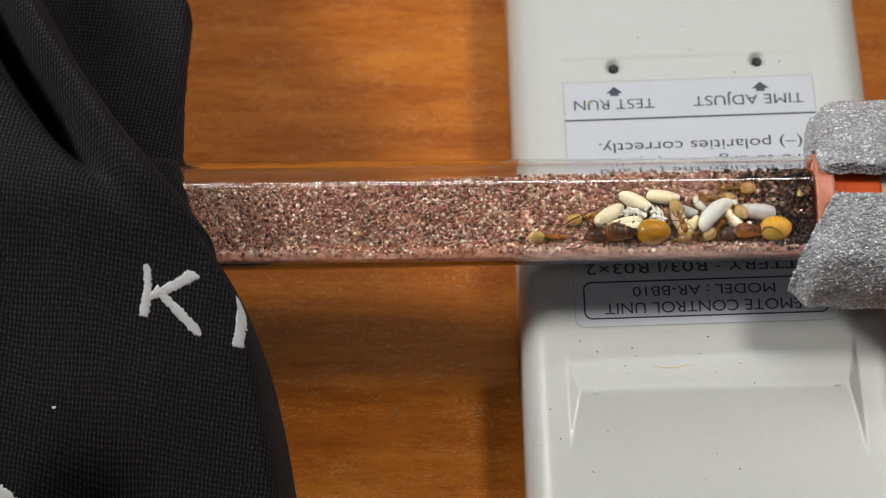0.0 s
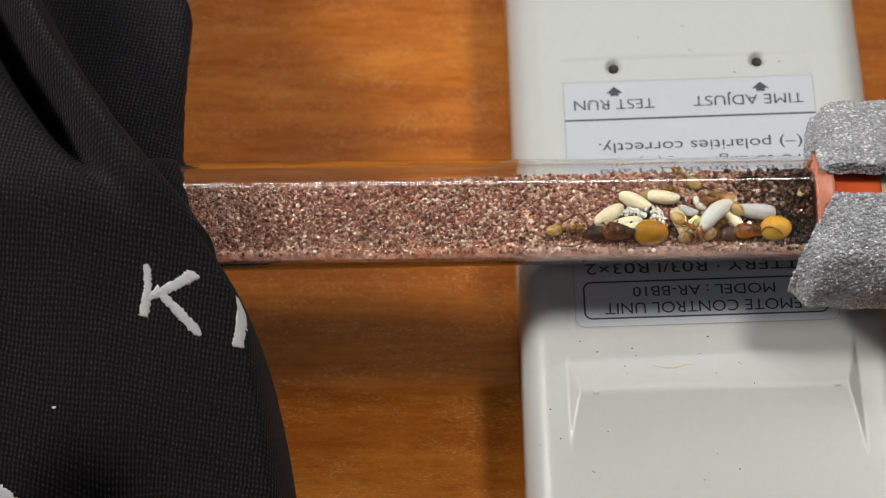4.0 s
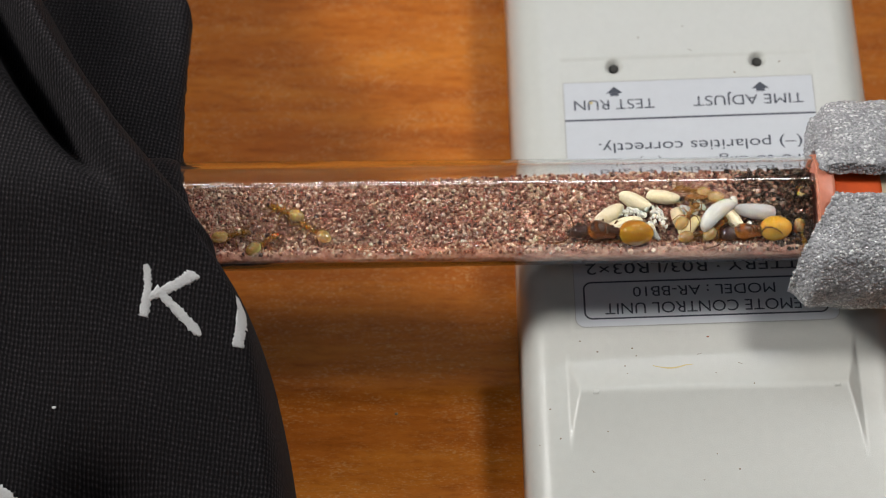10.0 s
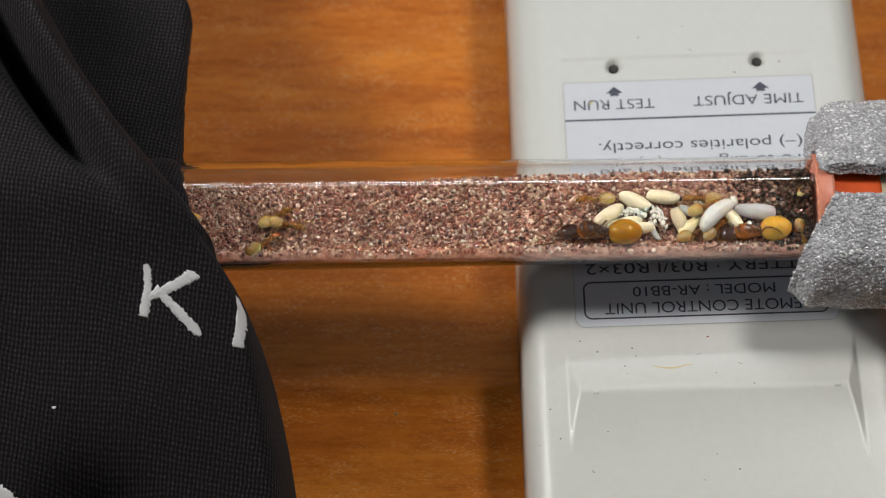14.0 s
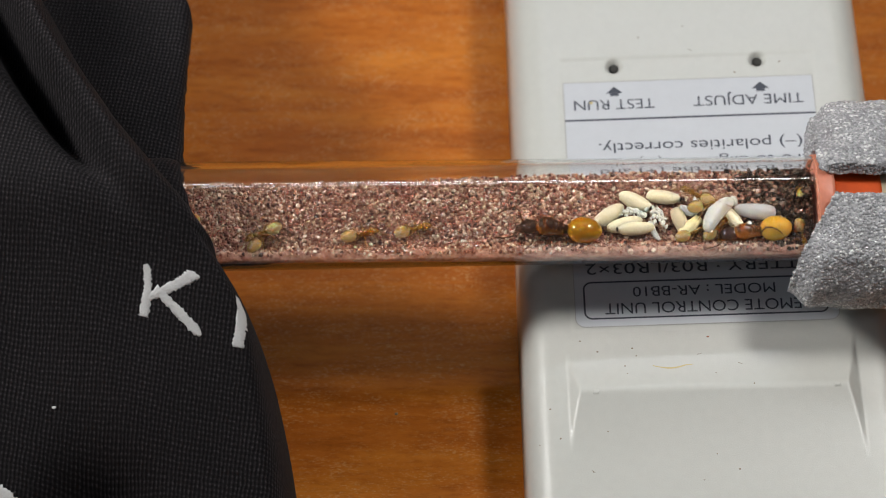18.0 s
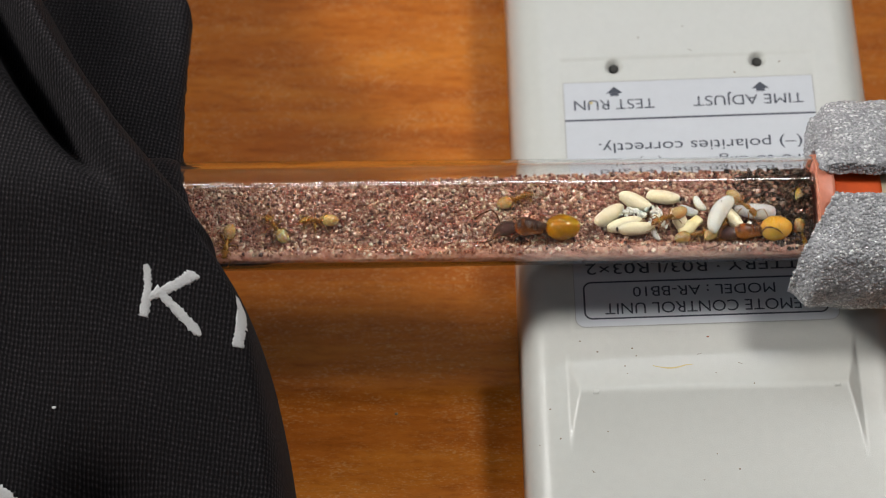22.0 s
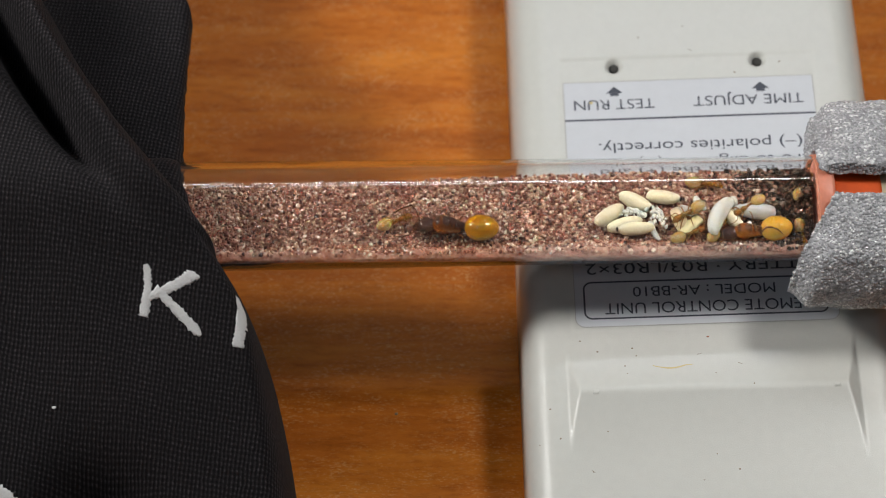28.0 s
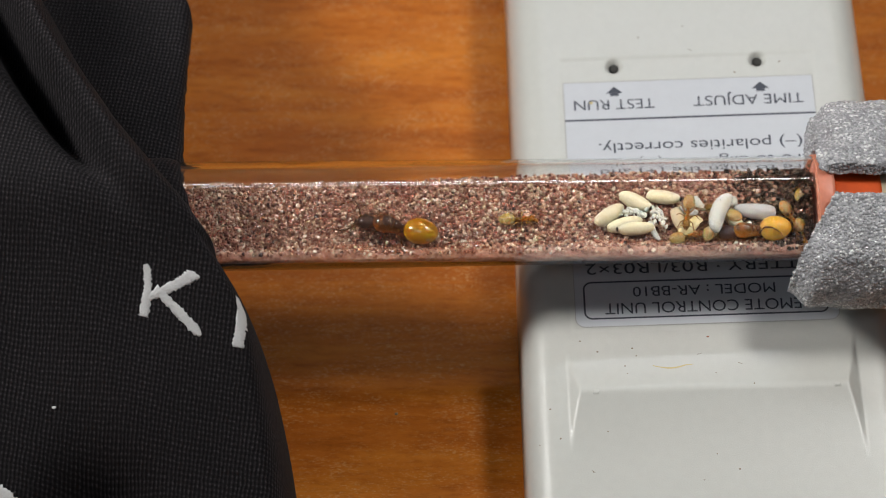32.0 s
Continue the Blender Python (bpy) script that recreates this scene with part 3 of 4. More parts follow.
def sand():
    rng = np.random.default_rng(3)
    x0, x1 = -70.0, 51.0
    # packed body beneath the loose grains
    verts, faces = [], []
    steps = [i for i in np.arange(x0, x1 + 0.1, 1.0)]
    arc, lid = 26, 12
    ring = arc + lid
    for x in steps:
        r = inner_r(x) - 0.04
        near, far = math.asin((LEVEL + 1.2) / r), math.asin((LEVEL + far_bank(x) - 1.2) / r)
        for k in range(arc):
            a = math.pi - near + (math.pi + near + far) * k / (arc - 1)
            verts.append((x, r * math.cos(a), r * math.sin(a)))
        for k in range(lid):
            y = r * math.cos(far) + (-r * math.cos(near) - r * math.cos(far)) * (k + 1) / (lid + 1)
            verts.append((x, y, sand_height(x, y) - 0.42 + 0.36 * smoothstep(-6.2, -7.4, y)))
    for i in range(len(steps) - 1):
        for k in range(ring):
            m = (k + 1) % ring
            faces.append((i * ring + k, i * ring + m, (i + 1) * ring + m, (i + 1) * ring + k))
    faces += [tuple(range(ring))[::-1], tuple((len(steps) - 1) * ring + k for k in range(ring))]
    bed = part("sand_bed", mesh_of("sand_bed", verts, faces, M_BED), None, TUBE)
    tagged(bed, "packed pink sand filling the lower half of the tube", "sand", kind="stuff")
    loose, dark = [], []
    step = 0.43
    for x in np.arange(x0, x1, step):
        for y in np.arange(-8.4, 8.4, step):
            px, py = x + rng.uniform(-0.3, 0.3), y + rng.uniform(-0.3, 0.3)
            size = rng.uniform(0.22, 0.40) * (0.86 + 0.36 * smoothstep(-30, 15, px))
            z = sand_height(px, py) - rng.uniform(0.0, 0.32)
            if math.hypot(py, z) > inner_r(px) - size * 1.25:
                continue
            if py < -6.4 and rng.uniform() < 0.6 * smoothstep(-6.2, -7.6, py):
                continue
            gloom = smoothstep(37.0, 46.0, px + 0.45 * py)
            (dark if rng.uniform() < gloom * 0.93 else loose).append((px, py, z, size))
    for _ in range(1500):
        px, py = rng.uniform(x0, x1), rng.uniform(-6.4, 7.0)
        size = rng.uniform(0.22, 0.42)
        gloom = smoothstep(37.0, 46.0, px + 0.45 * py)
        (dark if rng.uniform() < gloom * 0.93 else loose).append((px, py, sand_height(px, py) + size * 0.5, size))
    tagged(part("sand_grains", grain_cloud("sand_grains", loose, M_SAND, rng), None, TUBE), "coarse pinkish quartz sand grains in the tube", "sand", kind="stuff")
    # a heap of dark waste against the stopper
    for _ in range(900):
        px = 51.0 - abs(rng.normal(0, 1.9))
        py = rng.uniform(-6.6, 6.8)
        h = 4.6 * smoothstep(46.5, 51.2, px) * (0.55 + 0.45 * smoothstep(-6, 4, py))
        z = LEVEL + rng.uniform(0, 1) * h
        size = rng.uniform(0.22, 0.5)
        if math.hypot(py, z) < INNER_R - size and px < 51.2:
            dark.append((px, py, z, size))
    tagged(part("dark_waste", grain_cloud("dark_waste", dark, M_DARKSAND, rng), None, TUBE), "blackish-brown waste and sand heaped against the stopper", "waste", kind="stuff")


# ---- the foam sleeve round the stopper ----
def foam():
    f = tagged(new("foam_sleeve"), "silvery grey split foam sleeve squeezed round the orange stopper", "foam sleeve")
    f.matrix_basis = TUBE
    floor_z = (19.8 - AXIS_Z) / NEST + 0.1

    def lobe(name, a0, a1, ends):
        na, nr, nx = 40, 10, 40
        verts, faces = [], []

        # cross-section: an outline round the lobe (outer arc, end cap, inner arc, end cap)
        outline = []
        for k in range(na + 1):
            a = radians(a0 + (a1 - a0) * k / na)
            edge = min(k, na - k) / na
            ro = 18.2 - 3.2 * (1 - smoothstep(0.0, 0.16, edge))
            outline.append((a, ro))
        for k in range(na, -1, -1):
            a = radians(a0 + (a1 - a0) * k / na)
            edge = min(k, na - k) / na
            ri = 8.95 + 0.5 * (1 - smoothstep(0.0, 0.12, edge))
            outline.append((a, ri))
        n = len(outline)
        for i in range(nx + 1):
            u = i / nx
            for a, r in outline:
                # angle from straight up, positive towards the far side
                swell = (r - 8.95) / 9.25
                y, z = r * math.sin(a) * (1 + (0.15 if a > 0 else 0.0) * swell), r * math.cos(a) * (1 - (0.38 if math.cos(a) > 0 else 0.22) * swell)
                mid = (r - 13.6) / 4.6
                begin = ends(y, z)
                x = begin + (96 - begin) * u ** 1.4
                pinch = 1 - 0.16 * (1 - smoothstep(0.0, 3.5, x - begin)) * mid
                y, z = y * pinch, z * pinch
                b = 0.6 * noise.noise(Vector((x * 0.2, y * 0.2, z * 0.2))) + 0.16 * noise.noise(Vector((x * 0.9, y * 0.9, z * 0.9 + 9)))
                y += b * math.sin(a)
                z += b * math.cos(a)
                lowest = floor_z if x < 65.5 else floor_z - 4.0 * smoothstep(65.5, 72, x)
                if z < lowest:
                    y += (lowest - z) * 0.10 * (1 if y > 0 else -1)
                    z = lowest + (z - lowest) * 0.02
                verts.append((x, y, z))
        for i in range(nx):
            for k in range(n):
                m = (k + 1) % n
                faces.append((i * n + k, (i + 1) * n + k, (i + 1) * n + m, i * n + m))
        for base, flip in ((0, False), (nx * n, True)):
            for k in range(na):
                q = (base + k, base + k + 1, base + n - 2 - k, base + n - 1 - k)
                faces.append(q if flip else q[::-1])
        me = mesh_of(name, verts, faces, M_FOAM_BASE)
        bm = bmesh.new()
        bm.from_mesh(me)
        bmesh.ops.recalc_face_normals(bm, faces=bm.faces)
        bm.to_mesh(me)
        bm.free()
        flap = part(name, me, f)
        # the closed cells stand out as small shiny blisters; the near-white ones are painted glints
        me.calc_loop_triangles()
        co = np.array([v.co[:] for v in me.vertices]) / MM
        tris = np.array([t.vertices[:] for t in me.loop_triangles])
        a, b, c = co[tris[:, 0]], co[tris[:, 1]], co[tris[:, 2]]
        area = 0.5 * np.linalg.norm(np.cross(b - a, c - a), axis=1)
        area[(a[:, 0] > 78) | (a[:, 2] < floor_z + 1.5)] = 0
        rng = np.random.default_rng(len(name))
        count = int(area.sum() / 0.095)
        pick = rng.choice(len(tris), size=count, p=area / area.sum())
        u, v = rng.random(count), rng.random(count)
        turn = u + v > 1
        u[turn], v[turn] = 1 - u[turn], 1 - v[turn]
        at = a[pick] + (b[pick] - a[pick]) * u[:, None] + (c[pick] - a[pick]) * v[:, None]
        size = rng.uniform(0.14, 0.38, count)
        out = np.cross(b - a, c - a)[pick]
        at = at - out / np.linalg.norm(out, axis=1)[:, None] * (size * 0.28)[:, None]
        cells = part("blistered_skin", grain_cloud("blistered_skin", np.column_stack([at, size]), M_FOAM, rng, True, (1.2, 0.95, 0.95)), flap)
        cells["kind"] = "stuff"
        return flap

    lobe("far_flap", 8, 176, lambda y, z: 52.3 - 0.8 * smoothstep(12, 4, y))
    lobe("near_flap", -16, -176, lambda y, z: 54.2 + 0.50 * min(0.0, y + 2))


# ---- the black cloth over the closed end of the tube ----
BACK_EDGE = [(61, -59), (44, -47.4), (39.5, -45.2), (35, -45.1), (25, -45.5), (10, -45.1), (-4, -43), (-14, -40), (-40, -38)]
FRONT_EDGE = [(80, -97), (44.0, -75.5), (32.0, -68.0), (18.0, -60.5), (8.0, -54.2), (3.0, -51.2), (-5, -45.6), (-13.5, -38.2), (-18, -33.6), (-23, -30.3), (-30, -27.8), (-44.6, -24.9), (-75, -21)]


def support(x, y):
    d, r = abs(y - tube_y(x)), TUBE_R * NEST
    return AXIS_Z + math.sqrt(r * r - d * d) + 0.25 if d < r and x > -84 else 0.15


def cloth_back(x, y):
    """Underside and top of the layer behind: its free edge overhangs."""
    d = blend_of(BACK_EDGE, y) - x
    low = support(x, y)
    z = 31 + 0.6 * math.sin(x * 0.35 + y * 0.10) + 1.0 * noise.noise(Vector((x * 0.06, y * 0.06, 4)))
    z = max(z, low + 2.2, 44.8 * math.exp(-((y - tube_y(x)) / 20.0) ** 2))
    top = z - 2.2 * (1 - math.sqrt(max(0.0, 1 - (1 - min(1.0, d / 2.6)) ** 2)))
    s = smoothstep(6, 14, d)
    return max(low, (top - 2.4) * (1 - s) + 0.15 * s), top


def cloth_front(x, y):
    """Underside and top of the layer in front: a roll along its edge, a deep fold behind the roll."""
    edge = blend_of(FRONT_EDGE, y)
    d = edge - x
    ty = y - tube_y(x)
    tent = 50.5 - 0.04 * ty if ty > 0 else 15.0 + 30.5 * math.exp(-(ty / 36.0) ** 2) + 5.0 * math.exp(-(ty / 9.0) ** 2) - 3.0 * smoothstep(-30, -60, ty)
    roll = 3.2 * math.exp(-((d - 5.0) / 3.4) ** 2) * smoothstep(-14, 6, y)
    trough = -12.5 * math.exp(-((d - 11.5) / 3.0) ** 2) * smoothstep(-16, 14, y)
    fold = 1.2 * math.sin((x * 0.80 + y * 0.46) * 0.30) * smoothstep(14, 30, d) + 1.4 * noise.noise(Vector((x * 0.05, y * 0.035, 2)))
    dip = -12.0 * math.exp(-(((x + 56) / 8) ** 2 + ((y + 56) / 7) ** 2))
    z = tent + roll + trough + fold + dip
    low = support(x, y)
    if ty > 0:
        low = max(low, 12 + 30 * math.exp(-(ty / 15.0) ** 2))
    elif x > -84:
        low = max(low, (AXIS_Z + TUBE_R * NEST) * smoothstep(-14, -3, ty))
    if y > 2:
        low = max(low, cloth_back(min(x, blend_of(BACK_EDGE, y) - 4.0), y)[1] + 0.2)
    top = max(z, low + 1.5)
    return low, low + 0.4 + (top - low - 0.4) * math.sqrt(max(0.0, 1 - (1 - min(1.0, d / 5.0)) ** 2))


def cloth_layer(name, parent, edge, surface, y0, y1, left=-112.0):
    nx, ny = 120, 150
    verts, faces = [], []
    for j in range(ny + 1):
        y = y0 + (y1 - y0) * j / ny
        e = blend_of(edge, y) + 0.25 * noise.noise(Vector((y * 0.5, 3, 0)))
        for i in range(nx + 1):
            u = 1 - (1 - i / nx) ** 1.8
            x = left + (e - left) * u
            verts.append((x, y, surface(x, y)[1]))
    n = nx + 1
    for j in range(ny):
        for i in range(nx):
            faces.append((j * n + i, j * n + i + 1, (j + 1) * n + i + 1, (j + 1) * n + i))
    top = len(verts)
    for k in range(top):
        x, y, z = verts[k]
        verts.append((x, y, min(surface(x, y)[0], z - 0.3)))
    faces += [tuple(top + k for k in f)[::-1] for f in faces[:]]
    rim = [i for i in range(n)] + [j * n + nx for j in range(1, ny + 1)] + [ny * n + i for i in range(nx - 1, -1, -1)] + [j * n for j in range(ny - 1, 0, -1)]
    for k in range(len(rim)):
        a, b = rim[k], rim[(k + 1) % len(rim)]
        faces.append((b, a, top + a, top + b))
    me = mesh_of(name, verts, faces, M_KNIT)
    # the weave follows the cloth down over its rounded edge
    grid = np.array(verts[:top]).reshape(ny + 1, n, 3)
    step = np.diff(grid, axis=1)
    inset = np.array([blend_of(edge, y0 + (y1 - y0) * j / ny) for j in range(ny + 1)])[:, None] - grid[:, 1:, 0]
    more = (np.linalg.norm(step, axis=2) - np.abs(step[:, :, 0])) * np.clip((7.0 - inset) / 3.0, 0, 1)
    u = grid[:, :, 0] + np.concatenate([np.zeros((ny + 1, 1)), more.cumsum(axis=1)], axis=1)
    flat = np.column_stack([u.ravel(), grid[:, :, 1].ravel()]) * MM
    weave = me.uv_layers.new(name="weave")
    at = np.zeros(len(me.loops), dtype=np.int32)
    me.loops.foreach_get("vertex_index", at)
    weave.data.foreach_set("uv", flat[at % top].astype(np.float32).ravel())
    return part(name, me, parent)


def stroke(name, pts, widths, parent):
    """A raised embroidered stroke that follows the cloth."""
    verts, faces = [], []
    line = [Vector(p) for p in pts]
    dense, wide = [], []
    for i in range(len(line) - 1):
        for k in range(16):
            u = k / 16
            dense.append(line[i].lerp(line[i + 1], u))
            wide.append(widths[i] * (1 - u) + widths[i + 1] * u)
    dense.append(line[-1])
    wide.append(widths[-1])
    cross = 6
    rng = random.Random(len(pts) + int(pts[0][0] * 10))
    for i, p in enumerate(dense):
        d = (dense[min(i + 1, len(dense) - 1)] - dense[max(i - 1, 0)]).normalized()
        side = Vector((-d.y, d.x))
        for c in range(cross + 1):
            v = c / cross * 2 - 1
            w = wide[i] * 0.5 * (0.92 + rng.uniform(-0.22, 0.22))
            x, y = p + side * v * w
            verts.append((x, y, cloth_front(x, y)[1] + 0.06 + 0.10 * (1 - v * v) + rng.uniform(0, 0.09)))
    n = cross + 1
    for i in range(len(dense) - 1):
        for c in range(cross):
            faces.append((i * n + c, i * n + c + 1, (i + 1) * n + c + 1, (i + 1) * n + c))
    base = len(verts)
    verts += [(x, y, z - 0.5) for x, y, z in verts]
    rim = list(range(n)) + [i * n + cross for i in range(1, len(dense))] + [(len(dense) - 1) * n + c for c in range(cross - 1, -1, -1)] + [i * n for i in range(len(dense) - 2, 0, -1)]
    for k in range(len(rim)):
        a, b = rim[k], rim[(k + 1) % len(rim)]
        faces.append((b, a, base + a, base + b))
    me = mesh_of(name, verts, faces, M_THREAD)
    bm = bmesh.new()
    bm.from_mesh(me)
    bmesh.ops.recalc_face_normals(bm, faces=bm.faces)
    bm.to_mesh(me)
    bm.free()
    return part(name, me, parent, None, "white embroidered stroke")


def cloth():
    c = tagged(new("knit_cloth"), "black knitted cloth with white embroidery draped over the tube's end", "cloth")
    cloth_layer("back_layer", c, BACK_EDGE, cloth_back, -16, 80)
    front = cloth_layer("front_layer", c, FRONT_EDGE, cloth_front, -75, 80)
    stroke("embroidery", [(-48.1, -19.7), (-47.9, -20.6), (-47.8, -23.0), (-48.5, -26.7)], [0.9, 1.35, 1.4, 1.8], front)
    stroke("embroidery", [(-47.8, -24.2), (-43.3, -22.4), (-40.9, -21.2), (-39.4, -21.3)], [1.1, 1.6, 2.0, 0.3], front)
    stroke("embroidery", [(-46.6, -22.8), (-42.7, -26.2), (-40.2, -28.4), (-39.3, -29.2)], [1.2, 1.6, 1.6, 0.5], front)
    stroke("embroidery", [(-33.5, -23.0), (-32.8, -25.0), (-32.7, -27.0), (-33.3, -30.8)], [0.5, 1.3, 1.7, 2.1], front)
    stroke("embroidery", [(-77.0, -48.2), (-72.3, -50.7), (-68.4, -53.2)], [2.4, 2.4, 1.6], front)


# ---- brood ----
def cocoon(x, y, z, turn, length=5.2, width=2.6, dip=0.0, tip=0):
    """tip: the end that bears the dark spot, 1 or -1, or none."""
    c = tagged(new("cocoon"), "cream oval ant cocoon with a dark end spot" if tip else "smooth cream oval ant cocoon lying on the sand", "cocoon", "brood pile")
    c.matrix_basis = mm(x, y, z, 0, dip, turn) @ Matrix.Scale(NEST, 4)
    length, width = length * 1.04, width * 0.92
    body = egg_shape("silk", length / 2, width / 2, width / 2, M_COCOON, 0.09, 0.08, 0.012, (-0.5, -0.1, 0.35), 24, 20, 0.82)
    for v in body.vertices:
        p = v.co / MM
        v.co *= 1 + 0.045 * noise.noise(p * 0.7 + Vector((x, y, 0))) + 0.018 * noise.noise(p * 2.2 + Vector((y, x, 3)))
    part("silk", body, c)
    if tip:
        rng = random.Random(int(x * 10))
        spot = egg_shape("dark_tip", 0.20, 0.42, 0.42, M_EYE, 0.1, seg=12, stacks=8)
        for v in spot.vertices:
            v.co *= 1 + 0.4 * noise.noise(v.co / MM * 2.5 + Vector((x, 0, 0)))
        part("dark_tip", spot, c, mm(tip * (length / 2 - 0.02), rng.uniform(-0.3, -0.1), 0.45), "blackish end spot")
    return c


def empty_cocoon(x, y, z, turn, length, width, dip):
    c = tagged(new("empty_cocoon"), "empty tan cocoon with its end cut open", "cocoon", "brood pile")
    c.matrix_basis = mm(x, y, z, 0, dip, turn) @ Matrix.Scale(NEST, 4)
    half, r = length / 2, width / 2
    us = [-1 + 1.78 * k / 14 for k in range(15)]
    outer = [(half * u, max(0.02, r * (1 - u * u) ** 0.42)) for u in us]
    inner = [(half * u * 0.985 + 0.01, max(0.01, r * (1 - u * u) ** 0.42 - 0.16)) for u in us[::-1]]
    part("silk", revolved("silk", outer + inner, M_HUSK, 24, closed=True), c)
    lip = [(half * 0.78, (r * 0.66) * math.cos(k * math.pi / 10), (r * 0.66) * math.sin(k * math.pi / 10)) for k in range(21)]
    part("rim", limb("rim", lip, [0.13] * 21, M_COCOON), c, None, "pale torn rim")


def larva(name, label, x, y, z, turn, length, width, mat, bend=0.3, dip=0.0, taper=0.06, dent=0.05):
    g = tagged(new(name), label, "larva", "brood pile")
    g.matrix_basis = mm(x, y, z, 0, dip, turn) @ Matrix.Scale(NEST, 4)
    part("skin", egg_shape("skin", length / 2, width / 2, width / 2, mat, taper, bend, dent, (-0.75, -0.55, -0.35, -0.15, 0.05, 0.25, 0.45, 0.65), 22, 40, 0.66), g)
    return g


def egg_clump(x, y, z, rx, ry, count, seed):
    e = tagged(new("egg_clump"), "wet clump of tiny glossy white ant eggs", "eggs", "brood pile")
    e.matrix_basis = mm(x, y, z) @ Matrix.Scale(NEST, 4)
    rng = random.Random(seed)
    eggs = [egg_shape("egg", q, q * 0.62, q * 0.62, M_EGG, 0.1, seg=12, stacks=9) for q in (0.36, 0.44, 0.54)]
    for _ in range(count):
        a, q = rng.uniform(0, 6.28), math.sqrt(rng.random())
        part("egg", rng.choice(eggs), e, mm(q * rx * math.cos(a), q * ry * math.sin(a), 0.9 * (1 - q * q) + rng.uniform(-0.3, 0.2),
                                            rng.uniform(-40, 40), rng.uniform(-40, 40), rng.uniform(0, 180)))


def brood():
    for row in ((32.35, -2.96, 33.69, -28, 6.0, 2.9, 0, 1), (37.14, -2.19, 33.78, -8, 5.8, 2.7, 0, 1), (27.9, -5.55, 33.59, 37, 6.0, 3.0, 0, 0),
                (30.4, -7.25, 33.40, 17, 6.2, 2.7, 0, 0), (32.25, -8.2, 33.65, 4, 6.4, 2.6, 0, -1), (48.5, -6.3, 33.78, -52, 5.2, 2.6, 0, 0)):
        cocoon(*row)
    empty_cocoon(39.6, -6.5, 33.78, 113, 5.0, 2.5, -14)
    torn = tagged(new("torn_cocoon"), "crumpled pale yellow piece of cocoon silk", "cocoon", "brood pile")
    torn.matrix_basis = mm(41.5, -7.5, 33.5, 12, 0, 40) @ Matrix.Scale(NEST, 4)
    flap = loft("silk", [(-2.6, 0.3, 0.25, 0.4, 0), (-2.2, 1.0, 0.7, 0.8, 0), (-0.8, 1.25, 0.95, 0.9, 0), (0.8, 0.95, 1.0, 0.8, 0.1), (1.9, 0.9, 0.5, 0.5, 0.1), (2.3, 0.6, 0.2, 0.2, 0.1)], M_TORN, 16, 5)
    for v in flap.vertices:
        v.co *= 1 + 0.14 * noise.noise(v.co / MM * 1.1 + Vector((4, 2, 1)))
    part("silk", flap, torn)
    big = larva("large_larva", "large milky translucent larva with a dark gut streak", 45.21, -5.94, 34.94, 49, 8.0, 3.15, M_LARVA, -0.7, taper=-0.02, dent=0.07)
    for gx, gy in ((0.5, 0.35), (1.0, 0.1), (1.5, 0.25)):
        part("gut", egg_shape("gut", 0.34, 0.09, 0.09, M_EYE, 0.2, seg=10, stacks=8), big, mm(gx, gy, 1.36, 0, 0, 25), "dark gut seen through the skin")
    larva("grey_pupa", "grey translucent pupa lying beside the brood", 52.35, -4.98, 33.88, -6, 7.4, 2.9, M_GREY_LARVA, 0.15, taper=-0.16, dent=0.025)
    larva("small_larva", "small curled milky white larva", 43.0, -3.5, 33.78, -58, 3.2, 1.5, M_LARVA, 0.35)
    larva("small_larva", "round pale larva on the brood pile", 48.85, -3.25, 34.17, 90, 2.0, 1.6, M_LARVA, 0.1)
    larva("small_larva", "greyish larva half hidden in the pile", 41.18, -4.98, 33.88, -23, 3.4, 1.7, M_GREY_LARVA, 0.3)
    larva("small_larva", "small ringed larva at the foot of the pile", 35.4, -8.7, 32.95, -68, 3.2, 1.15, M_LARVA, 0.3, dent=0.10)
    larva("small_larva", "small white larva against the queen's side", 51.06, -7.95, 33.9, 60, 2.2, 1.2, M_EGG, 0.25)
    egg_clump(31.8, -5.2, 33.5, 2.1, 1.0, 40, 1)
    egg_clump(35.3, -5.6, 33.65, 1.8, 1.9, 46, 2)
    egg_clump(36.9, -6.9, 33.21, 1.2, 1.2, 12, 4)
    return big


